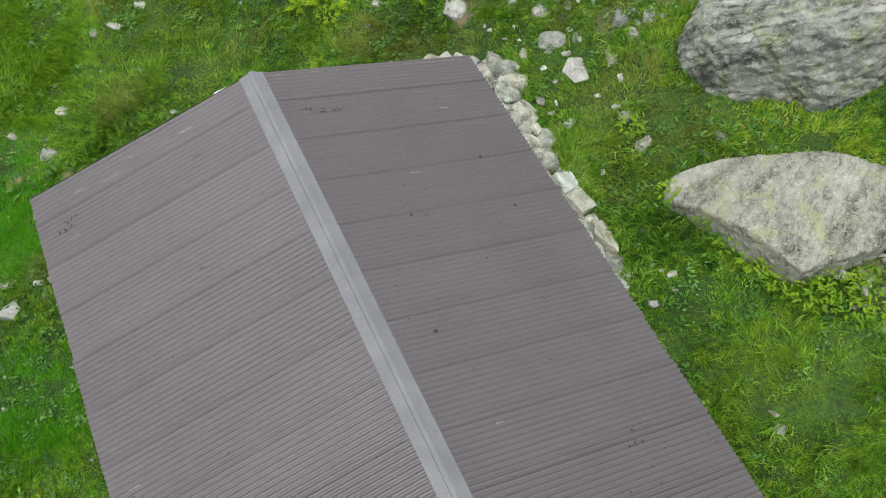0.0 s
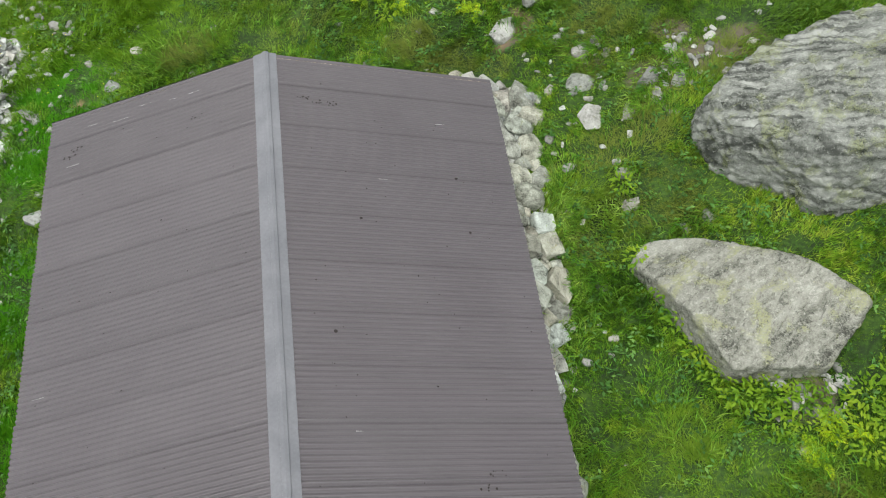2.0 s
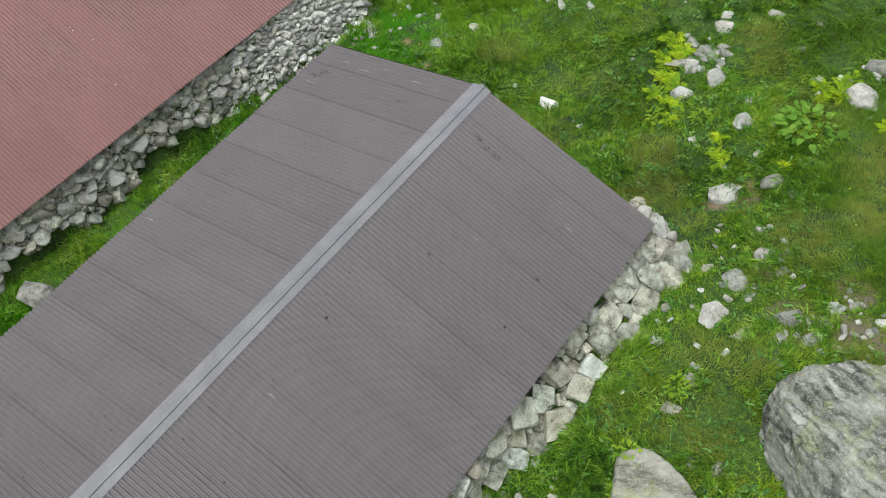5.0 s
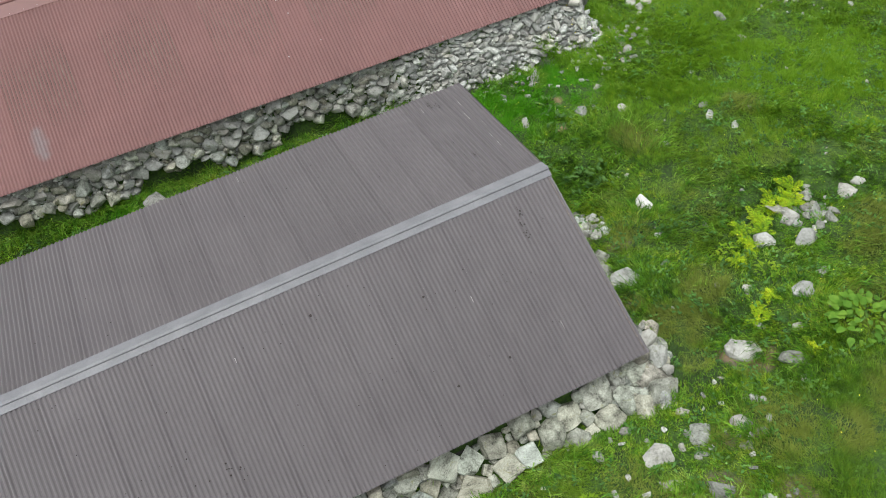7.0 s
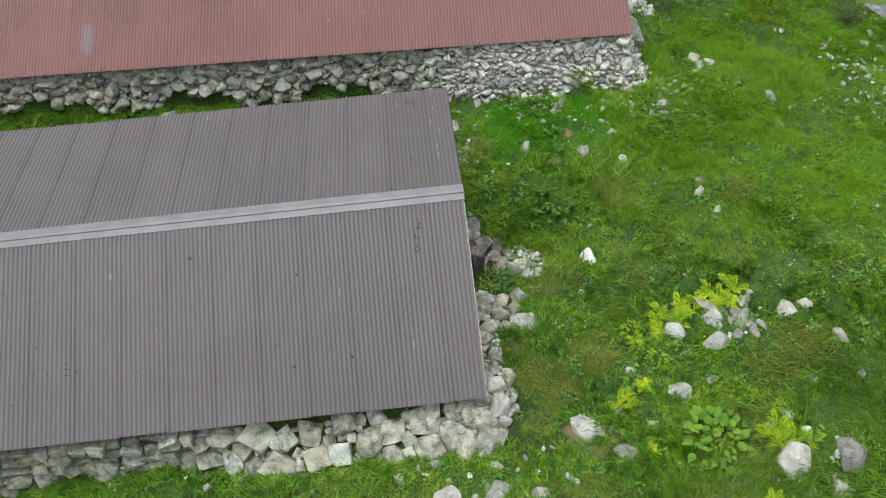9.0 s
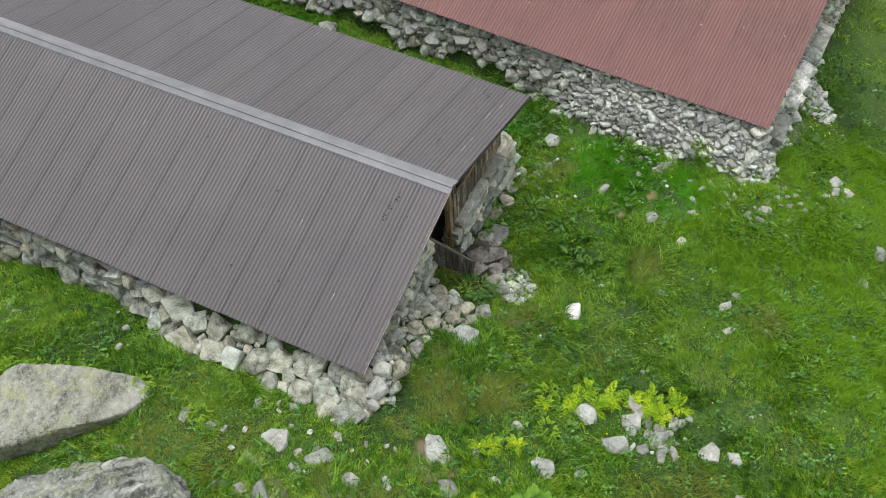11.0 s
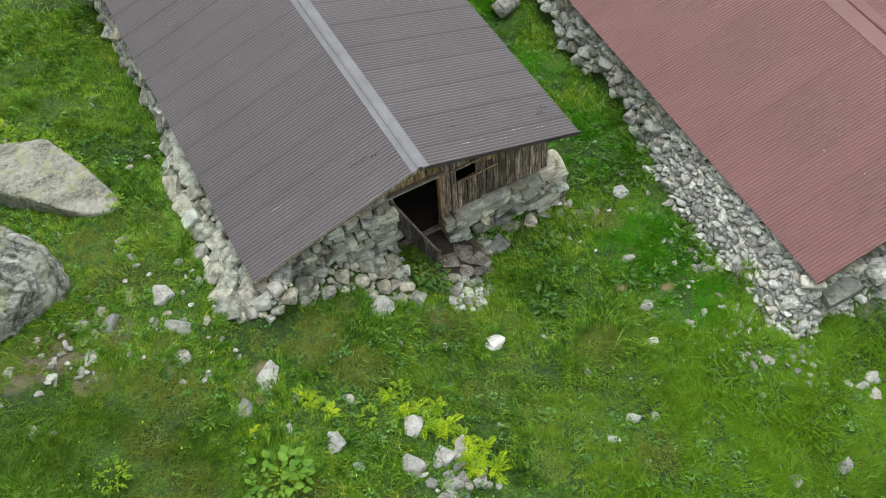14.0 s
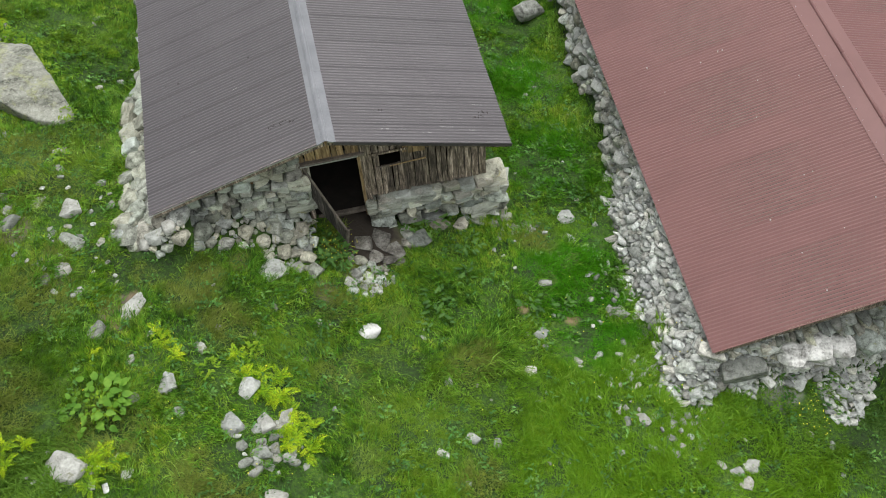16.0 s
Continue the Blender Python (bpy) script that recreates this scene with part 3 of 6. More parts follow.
def coursed(parent, start, along, up, length, rise, size, seed, keep, depth=0.36, wide=(0.9, 2.0), pool=None, loose=1.0):
    """A dry-stone face: rows of stones of uneven height and width along one direction and up another,
    each an object of its own; keep(s, v) tells where the face has stones."""
    rnd = random.Random(seed)
    start, along, up = Vector(start), Vector(along).normalized(), Vector(up).normalized()
    out = along.cross(up).normalized()
    turn = Matrix((along, out, up)).transposed().to_4x4()
    snug = 0.90 if loose < 1 else 1.0
    v = 0.0
    while v < rise:
        h = rnd.uniform(*size)
        s = rnd.uniform(-0.25, 0.0)
        while s < length:
            w = h * rnd.uniform(*wide)
            mid = s + w / 2
            if 0 <= mid <= length and keep(mid, v + h / 2):
                p = start + along * mid + up * (v + h / 2 + rnd.uniform(-0.03, 0.03) * loose) + out * rnd.uniform(-0.06, 0.06)
                spin = pose(0, 0, 0, rnd.uniform(-9, 9) * loose, rnd.uniform(-13, 13) * loose, rnd.uniform(-9, 9) * loose) @ pose(0, 0, 0, 0, 180 * rnd.randint(0, 1), 180 * rnd.randint(0, 1))
                m = Matrix.Translation(p) @ turn @ spin @ Matrix.Diagonal((w * rnd.uniform(1.0, 1.12) * snug, depth * rnd.uniform(0.75, 1.2), h * rnd.uniform(0.95, 1.18) * snug, 1))
                piece("stone", rnd.choice(pool(mid, v) if callable(pool) else pool or BLOCKS), m, parent)
            s += w
        v += h * 0.96


def tossed(spread, sizes, seed, tight=0.92, tries=4000):
    """Places for stones thrown close together, the big ones first: spread(u, v) gives None or a point; returns (point, size)."""
    rnd = random.Random(seed)
    placed, cells = [], {}
    for size, share in sizes:
        for _ in range(int(tries * share)):
            p = spread(rnd.random(), rnd.random())
            if p is None:
                continue
            s = size * rnd.uniform(0.8, 1.2)
            key = (int(p[0] / 0.5), int(p[1] / 0.5))
            near = [q for i in (-1, 0, 1) for j in (-1, 0, 1) for q in cells.get((key[0] + i, key[1] + j), ())]
            if all((p[0] - q[0][0]) ** 2 + (p[1] - q[0][1]) ** 2 + (p[2] - q[0][2]) ** 2 > (tight * (s + q[1]) / 2) ** 2 for q in near):
                cells.setdefault(key, []).append((p, s))
                placed.append((p, s))
    return placed


def heap(name, spots, label, category="rubble", material=M_RUBBLE, seed=5, sub=2, worn=False):
    """Loose small stones joined into one heap: spots are (x, y, z, size)."""
    base = []
    for k in range(10):
        bm = pool_stone(seed * 31 + k, sub, k % 2 == 0, 0.015, worn)
        bm.verts.ensure_lookup_table()
        base.append((np.array([v.co for v in bm.verts]), np.array([[v.index for v in f.verts] for f in bm.faces])))
        bm.free()
    rnd = random.Random(seed)
    vs, fs, n = [], [], 0
    for x, y, z, s in spots:
        v, f = rnd.choice(base)
        m = np.array(Euler((rnd.uniform(-0.5, 0.5), rnd.uniform(-0.5, 0.5), rnd.uniform(0, 6.3))).to_matrix())
        sc = np.array([s * rnd.uniform(0.8, 1.7), s * rnd.uniform(0.6, 1.05), s * rnd.uniform(0.35, 0.7)])
        vs.append((v * sc) @ m.T + (x, y, z))
        fs.append(f + n)
        n += len(v)
    f = np.concatenate(fs)
    me = arrays(name, np.concatenate(vs), f.ravel(), np.full(len(f), 3), material)
    return tagged(new(name, me), label, category, kind="stuff")


# ---- ground: one sheet to the horizon ----
def build_ground():
    inner_x, inner_y = np.arange(-15, 16.01, 0.16), np.arange(-17, 17.01, 0.16)
    far = np.array([1.5, 4, 9, 20, 45, 100, 220, 500])
    xs = np.concatenate([-15 - far[::-1], inner_x, 16 + far])
    ys = np.concatenate([-17 - far[::-1], inner_y, 17 + far])
    gx, gy = np.meshgrid(xs, ys, indexing="ij")
    gz = land(gx, gy)
    gz = np.where((np.abs(gx) > 60) | (np.abs(gy) > 60), np.clip(gz, -14, 14), gz)
    n, m = len(xs), len(ys)
    i, j = np.meshgrid(np.arange(n - 1), np.arange(m - 1), indexing="ij")
    q = np.stack([i * m + j, (i + 1) * m + j, (i + 1) * m + j + 1, i * m + j + 1], -1).reshape(-1, 4)
    me = arrays("ground", np.stack([gx, gy, gz], -1).reshape(-1, 3), q.ravel(), np.full(len(q), 4), M_GROUND, smooth=True)
    tagged(new("ground", me), "sloping alpine turf with bare patches of soil", "ground", kind="structure")


build_ground()

# ---- the barn: measures ----
EAVE_X, EAVE_Z, PEAK_Z, ROOF_END = 3.74, 1.866, 3.0, 14.3
SLOPE = math.atan2(PEAK_Z - EAVE_Z, EAVE_X)
RUN = math.hypot(EAVE_X, PEAK_Z - EAVE_Z)
PITCH = 0.0836
COVER = 10 * PITCH
LAP = 0.03


def roof_z(x):
    return PEAK_Z - abs(x) * (PEAK_Z - EAVE_Z) / EAVE_X


def sheet_mesh(name, length, width, material, deep=0.0128, crisp=1.2, per=12, cuts=2, sag=0.004, seed=0, flip=False, phase=0.0, lap=0.03, lip=0.0135):
    """One corrugated sheet: x down the slope, y across, z out of the roof, 2.5 mm thick; its free edge rides up over its neighbour."""
    k = int(round(width / PITCH * per))
    y = np.linspace(0, width, k + 1)
    x = np.concatenate([[0.0, 0.22, 0.27], np.linspace(0, length, cuts + 1)[1:]])
    rise_ = np.array([0.0, 0.0] + [1.0] * (cuts + 1))
    wave = deep * np.tanh(crisp * np.cos(2 * np.pi * (y - phase) / PITCH)) / math.tanh(crisp)
    free = y if flip else width - y
    lift = lip * np.clip((lap + 0.022 - free) / 0.022, 0, 1)
    rs = np.random.RandomState(seed)
    bow = np.concatenate([[0, 0, 0], rs.uniform(-sag, sag, cuts - 1), [0]])
    X, Y = np.meshgrid(x, y, indexing="ij")
    Z = wave[None] + lift[None] * rise_[:, None] + bow[:, None] + 0 * X
    top = np.stack([X, Y, Z], -1).reshape(-1, 3)
    low = top - (0, 0, 0.0025)
    nx, ny = len(x), len(y)
    o = nx * ny
    faces = []
    for a in range(nx - 1):
        for b in range(ny - 1):
            p, q, r, s = a * ny + b, (a + 1) * ny + b, (a + 1) * ny + b + 1, a * ny + b + 1
            faces.append((p, q, r, s))
            faces.append((p + o, s + o, r + o, q + o))
    t = 2 * o
    for b in range(ny - 1):
        faces.append((t + b, t + b + 1, t + b + 1 + o, t + b + o))
        e = t + (nx - 1) * ny + b
        faces.append((e + 1, e, e + o, e + 1 + o))
    for a in range(nx - 1):
        faces.append((t + (a + 1) * ny, t + a * ny, t + a * ny + o, t + (a + 1) * ny + o))
        e = t + a * ny + ny - 1
        faces.append((e, e + ny, e + ny + o, e + o))
    f = np.array(faces)
    me = arrays(name, np.concatenate([top, low, top, low]), f.ravel(), np.full(len(f), 4), material)
    flags = np.zeros(len(f), bool)
    flags[: 2 * (nx - 1) * (ny - 1)] = True
    me.polygons.foreach_set("use_smooth", flags)
    return me


def slope_frame(side, y, peak, angle, start=0.0, yaw=0.0):
    """The pose of a sheet on a slope: side -1 or +1, its first edge at y, start metres below the ridge."""
    c, s = math.cos(angle), math.sin(angle)
    m = Matrix(((side * c, 0, side * s, 0), (0, side, 0, y), (-s, 0, c, peak), (0, 0, 0, 1)))
    return m @ Matrix.Translation((start, 0, 0))


def planked(name, parent, x0, x1, y, low, high, material, seed, width=(0.1, 0.17), thick=0.028, hole=None):
    """Upright boards side by side, uneven in width, height and depth; hole: (x0, x1, z0, z1) left free."""
    rnd = random.Random(seed)
    x = x0
    while x < x1 - 0.03:
        w = min(rnd.uniform(*width), x1 - x)
        mid = x + w / 2
        spans = [(low(mid) + rnd.uniform(-0.04, 0.04), high(mid))]
        if hole and hole[0] - 0.02 < mid < hole[1] + 0.02:
            spans = [(spans[0][0], hole[2]), (hole[3], spans[0][1])]
        for a, b in spans:
            if b - a > 0.05:
                dy = rnd.uniform(-0.012, 0.012)
                bm = box(bmesh.new(), (-w / 2 + 0.007, -thick / 2, a), (w / 2 - 0.007, thick / 2, b), 0.004)
                bmesh.ops.transform(bm, matrix=pose(mid, y + dy, 0, 0, rnd.uniform(-0.5, 0.5), rnd.uniform(-2, 2)), verts=bm.verts)
                part(name, bm, material, parent)
        x += w
    return parent


# ---- the barn ----
barn = tagged(empty("stone_barn", (0, 0, 0)), "low stone and timber goat barn with a corrugated brown metal roof", "barn")


def build_barn_walls():
    # cores of the walls, closed behind the stones, coloured dark as shade in the gaps
    left = part("side_wall", box(box(bmesh.new(), (-3.55, 0.75, -0.6), (-3.05, 14.0, 1.81)), (-3.7, 0.6, 0.6), (-3.5, 12.0, 1.4)), M_SHADECORE, barn, "dry-stone side wall under the uphill eave")
    right = part("side_wall", box(bmesh.new(), (2.9, 0.75, -1.6), (3.35, 14.0, 1.86)), M_SHADECORE, barn)
    part("back_wall", box(bmesh.new(), (-3.5, 13.6, -1.6), (3.35, 14.0, 1.8)), M_SHADECORE, barn)
    bm = bmesh.new()
    for corners in ([(-3.5, -0.4), (-0.66, -0.4), (-0.66, roof_z(0.66) - 0.14), (-3.5, roof_z(3.5) - 0.14)], [(0.72, -1.3), (3.3, -1.3), (3.3, 0.42), (0.72, 0.42)]):
        rings = [[bm.verts.new((x, y, z)) for x, z in corners] for y in (0.6, 0.95)]
        bm.faces.new(rings[0])
        bm.faces.new(rings[1][::-1])
        for k in range(4):
            q = (k + 1) % 4
            bm.faces.new((rings[0][q], rings[0][k], rings[1][k], rings[1][q]))
    gable = part("gable_wall", bm, M_SHADECORE, barn, "gable wall of grey field stones")
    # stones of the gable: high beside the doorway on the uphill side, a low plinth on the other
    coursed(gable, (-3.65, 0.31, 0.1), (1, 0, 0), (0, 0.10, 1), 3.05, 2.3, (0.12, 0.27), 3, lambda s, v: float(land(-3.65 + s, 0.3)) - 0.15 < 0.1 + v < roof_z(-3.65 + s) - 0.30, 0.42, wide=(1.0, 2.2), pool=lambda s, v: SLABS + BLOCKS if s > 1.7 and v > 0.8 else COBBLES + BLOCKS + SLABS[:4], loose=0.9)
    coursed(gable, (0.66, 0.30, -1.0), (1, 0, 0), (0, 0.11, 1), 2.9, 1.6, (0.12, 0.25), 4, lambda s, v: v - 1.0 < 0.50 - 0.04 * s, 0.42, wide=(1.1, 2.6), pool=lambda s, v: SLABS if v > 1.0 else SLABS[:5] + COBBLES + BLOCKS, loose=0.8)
    # the corner blocks
    for x, y, z, sx, sy, sz, r in ((3.35, 0.62, 0.32, 0.8, 0.55, 0.36, 8), (3.42, 0.6, -0.02, 0.75, 0.6, 0.34, -6), (3.3, 0.5, -0.36, 0.9, 0.6, 0.36, 4),
                                   (2.55, 0.5, -0.02, 0.9, 0.4, 0.42, -4), (1.6, 0.45, 0.30, 1.1, 0.4, 0.34, 3), (1.1, 0.42, 0.22, 0.55, 0.4, 0.5, 0),
                                   (-0.75, 0.5, 1.2, 0.5, 0.5, 0.4, 5), (-0.72, 0.5, 1.55, 0.55, 0.5, 0.34, -4), (-0.8, 0.42, 0.85, 0.6, 0.5, 0.36, 0)):
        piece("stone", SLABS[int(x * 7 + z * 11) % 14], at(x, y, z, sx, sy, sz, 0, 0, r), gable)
    # stones of the uphill side, standing out below the eave
    # a broad battered footing of stones below the uphill eave, narrowing away from the gable
    def foot(u, v):
        y = -0.55 + 12.0 * u
        wide = 0.66 if y < 3.9 else max(0.16, 0.66 - 0.35 * (y - 3.9))
        x = -3.68 - v * wide
        return (x, y, float(land(x, y)) + 0.05)
    rnd = random.Random(61)
    for (x, y, z), s in tossed(foot, ((0.42, 0.25), (0.31, 0.9), (0.21, 1.4), (0.13, 1.4)), 6, 0.98):
        if y - 0.6 * s < 0.1 + 0.65 * (-4.6 - x) - 0.25:
            continue
        if y > -0.3 and abs(x) - 0.6 * s < 3.8:
            z = min(z, 1.78 - 0.5 * s)
        m = pose(x, y, z, 0, -24, 0) @ at(0, 0, 0, s * rnd.uniform(1.05, 1.3), s * rnd.uniform(1.0, 1.2), s * rnd.uniform(0.6, 0.85), rnd.uniform(-9, 9), rnd.uniform(-9, 9), rnd.uniform(0, 360))
        piece("stone", rnd.choice(COBBLES if rnd.random() < 0.5 else BLOCKS if rnd.random() < 0.7 else SLABS), m, left)
    # the narrow face of stones further along
    coursed(left, (-3.72, 12.6, 0.3), (0, -1, 0), (0.12, 0, 1), 8.2, 1.3, (0.15, 0.28), 63, lambda s, v: float(rise(-3.9, 12.6 - s)) - 0.3 < 0.3 + v < 1.55, 0.42)
    return gable


GABLE = build_barn_walls()
# floor colour carries the darkness seen through the doorway
box_part("barn_floor", (-3.1, 0.66, -0.05), (2.95, 13.7, 0.06), M_SHADEFLOOR, barn, "trodden earth floor, coloured dark for the shaded interior", bevel=0)


def build_barn_timber():
    front = part("timber_front", box(bmesh.new(), (0.62, 0.56, 0.40), (3.30, 0.60, 0.52)), M_BEAM, barn, "weathered grey upright boards above the stone plinth")
    planked("plank", front, 0.74, 3.32, 0.5, lambda x: 0.52, lambda x: roof_z(x) - 0.14, M_WOOD, 11, hole=(0.97, 1.46, 1.43, 1.80))
    head = part("boarding", box(bmesh.new(), (-1.15, 0.53, 1.98), (0.6, 0.56, 2.06)), M_BEAM, barn, "ochre sheltered boards over the doorway")
    planked("plank", head, -1.7, 0.62, 0.49, lambda x: 1.96 if x > -0.75 else roof_z(x) - 0.85, lambda x: roof_z(x) - 0.12, M_OCHRE, 12)
    over = part("boarding", box(bmesh.new(), (0.64, 0.52, 1.86), (2.2, 0.55, 1.9)), M_BEAM, barn)
    planked("plank", over, 1.5, 2.1, 0.474, lambda x: 1.72, lambda x: roof_z(x) - 0.13, M_OCHRE, 13)
    # the doorway: posts, lintel, sill
    frame_ = part("doorframe", box(bmesh.new(), (-0.66, 0.40, 1.93), (0.72, 0.52, 2.02), 0.01), M_BEAM, barn, "old timber door frame")
    box_part("post", (0.56, 0.40, 0.02), (0.62, 0.54, 1.95), M_OCHRE, frame_)
    box_part("post", (0.62, 0.44, 0.0), (0.76, 0.56, 2.3), M_WOOD, frame_)
    box_part("post", (-0.64, 0.42, 0.2), (-0.53, 0.56, 1.95), M_WOOD, frame_)
    box_part("sill", (-0.55, 0.5, 0.02), (0.6, 0.62, 0.12), M_BEAM, frame_, bevel=0.02)
    box_part("edge_strip", (-0.62, 0.385, 1.95), (0.58, 0.398, 1.975), M_METAL, frame_, "thin bright metal strip", bevel=0.0)
    # the small window
    win = part("window", box(bmesh.new(), (0.93, 0.455, 1.40), (1.50, 0.485, 1.44), 0.004), M_BEAM, barn, "small open window hole with a plank frame")
    box_part("frame_side", (0.93, 0.455, 1.44), (0.97, 0.485, 1.83), M_WOOD, win)
    box_part("frame_side", (1.46, 0.455, 1.44), (1.50, 0.485, 1.83), M_WOOD, win)
    box_part("frame_top", (0.80, 0.44, 1.82), (1.62, 0.47, 1.88), M_WOOD, win)
    stick = bmesh.new()
    bmesh.ops.create_cone(stick, segments=8, radius1=0.018, radius2=0.012, depth=0.78, cap_ends=True)
    bmesh.ops.transform(stick, matrix=look((1.6, 0.42, 1.47), (2.6, 0.42, 1.53)), verts=stick.verts)
    tagged(part("wooden_pole", stick, M_OCHRE, None), "thin pale wooden pole fixed across the boards", "pole")


build_barn_timber()


def build_door_leaf():
    """The lower leaf of the door: sagged outward from its hinge beside the doorway, of dark upright planks."""
    leaf = tagged(empty("half_door", (-0.56, 0.46, 0.6)), "dark plank half-door hanging open and sagging", "door")
    h0, h1 = Vector((-0.58, 0.44, 0)), Vector((0.04, -0.34, 0))
    for k in range(7):
        a, b = (k + 0.04) / 7, (k + 0.94) / 7
        bm = bmesh.new()
        vs = []
        for side in (-0.014, 0.014):
            off = Vector((0.78, 0.62, 0)) * side
            for f, top in ((a, 0), (b, 0), (b, 1), (a, 1)):
                z = (1.93 - 1.33 * f + 0.02 * math.sin(k * 2.1)) if top else (0.95 - 0.83 * f)
                p = h0.lerp(h1, f) + off
                vs.append(bm.verts.new((p.x + 0.56, p.y - 0.46, z - 0.6)))
        for q in ((3, 2, 1, 0), (4, 5, 6, 7), (0, 1, 5, 4), (1, 2, 6, 5), (2, 3, 7, 6), (3, 0, 4, 7)):
            bm.faces.new([vs[i] for i in q])
        part("plank", bm, M_DARKWOOD, leaf)
    rail = bmesh.new()
    bmesh.ops.create_cone(rail, segments=8, radius1=0.03, radius2=0.024, depth=1.68, cap_ends=True)
    mid = (h0 + h1) / 2 + Vector((0.56, -0.46, 1.29 - 0.6))
    bmesh.ops.transform(rail, matrix=look(mid, mid + Vector((0.62, -0.78, -1.33))), verts=rail.verts)
    part("rail", rail, M_BEAM, leaf, "grey round top rail")
    bm = box(bmesh.new(), (-0.03, -0.03, -0.35), (0.03, 0.03, 0.24), 0.008, pose(h1.x + 0.57, h1.y - 0.47, 0.38 - 0.6, 8, 6, 30))
    part("end_batten", bm, M_BEAM, leaf)


build_door_leaf()


def build_barn_roof():
    names = {-1: "uphill slope of brown corrugated metal sheets", 1: "downhill slope of brown corrugated metal sheets"}
    for side in (-1, 1):
        # boarding under the sheets
        c, s = math.cos(SLOPE), math.sin(SLOPE)
        bm = bmesh.new()
        m = slope_frame(side, 0, PEAK_Z, SLOPE)
        lo_y, hi_y = (-ROOF_END + 0.1, -0.10) if side < 0 else (0.10, ROOF_END - 0.1)
        box(bm, (0.02, lo_y, -0.09), (RUN - 0.10, hi_y, -0.034), 0, m)
        slope = part("roof_slope", bm, M_BEAM, barn, names[side])
        first = 0.597 if side < 0 else 0.52
        edges = [0.0] + [first + COVER * k for k in range(0, 17) if first + COVER * k < ROOF_END - 0.2]
        meshes = {}
        for k in range(len(edges) - 1):
            w = round(edges[k + 1] - edges[k], 3) + LAP
            key = k if side > 0 else (w, k % 4)
            if key not in meshes:
                phase = LAP if side < 0 else first if k == 0 else 0.0
                meshes[key] = sheet_mesh("sheet", RUN + (0.012 if k % 3 else 0.0) + (0.012 * edges[k] if side > 0 else 0), w, M_ROOF, seed=k + 20 * side + 40, flip=side < 0, phase=phase, lap=LAP)
            # local y runs against the ridge on the uphill side
            y0 = edges[k + 1] + LAP if side < 0 else edges[k]
            piece("sheet", meshes[key], slope_frame(side, y0, PEAK_Z, SLOPE), slope)
        # board along the verge
        lo_y, hi_y = (-0.06, -0.02) if side < 0 else (0.02, 0.06)
        part("verge_board", box(bmesh.new(), (0.05, lo_y, -0.13), (RUN - 0.05, hi_y, -0.012), 0.005, slope_frame(side, 0, PEAK_Z, SLOPE)), M_WOOD, slope)
        part("drip_edge", box(bmesh.new(), (0.05, 0.001 if side < 0 else -0.007, -0.026), (RUN - 0.02, 0.007 if side < 0 else -0.001, -0.006), 0, slope_frame(side, 0, PEAK_Z, SLOPE)), M_METAL, slope, "pale metal edge strip")
        if side > 0:
            # the last sheet's edge turned down over the verge board
            bm = bmesh.new()
            prof = [(-0.002, 0.012), (-0.012, 0.006), (-0.018, -0.014), (-0.02, -0.065)]
            rows = []
            for q in range(9):
                u = 0.16 + (RUN - 0.15) * q / 8
                rows.append([bm.verts.new((u, py, pz)) for py, pz in prof])
            for r0, r1 in zip(rows, rows[1:]):
                for b in range(len(prof) - 1):
                    bm.faces.new((r0[b], r0[b + 1], r1[b + 1], r1[b]))
            bmesh.ops.solidify(bm, geom=bm.faces, thickness=-0.002)
            bmesh.ops.transform(bm, matrix=slope_frame(side, 0, PEAK_Z, SLOPE), verts=bm.verts)
            bmesh.ops.recalc_face_normals(bm, faces=bm.faces)
            part("verge_flashing", bm, M_ROOF, slope, "brown sheet edge turned down over the verge")
        for k in range(9):
            yy = 0.4 + k * 1.6
            part("rafter", box(bmesh.new(), (0.1, (yy if side > 0 else -yy) - 0.05, -0.2), (RUN - 0.25, (yy if side > 0 else -yy) + 0.05, -0.076), 0.01, slope_frame(side, 0, PEAK_Z, SLOPE)), M_BEAM, slope)
    # ridge cap in lengths, flat flanges and a low crest
    c, s = math.cos(SLOPE), math.sin(SLOPE)
    prof = [(-0.180, 0.004), (-0.176, 0.0145), (-0.052, 0.019), (-0.042, 0.040), (0.0, 0.046), (0.042, 0.040), (0.052, 0.019), (0.206, 0.0145), (0.21, 0.004)]
    pts = [(u * c + (0 if u == 0 else math.copysign(v * s, u)), PEAK_Z - abs(u) * s + v * c) for u, v in prof]
    y, k = -0.02, 0
    while y < 13.8:
        L = min(2.0, 13.9 - y)
        bm = bmesh.new()
        up = 0.003 * (k % 2)
        rows = [[bm.verts.new((x, yy, z + up - th)) for x, z in pts] for th in (0, 0.003) for yy in (y, y + L + 0.04)]
        for b in range(len(pts) - 1):
            bm.faces.new((rows[0][b], rows[0][b + 1], rows[1][b + 1], rows[1][b]))
            bm.faces.new((rows[2][b + 1], rows[2][b], rows[3][b], rows[3][b + 1]))
            bm.faces.new((rows[0][b + 1], rows[0][b], rows[2][b], rows[2][b + 1]))
            bm.faces.new((rows[1][b], rows[1][b + 1], rows[3][b + 1], rows[3][b]))
        for b in (0, len(pts) - 1):
            bm.faces.new((rows[0][b], rows[1][b], rows[3][b], rows[2][b]))
        bmesh.ops.recalc_face_normals(bm, faces=bm.faces)
        part("ridge_cap", bm, M_CAP, barn, "grey metal ridge cap" if k == 0 else "")
        y += L
        k += 1


build_barn_roof()


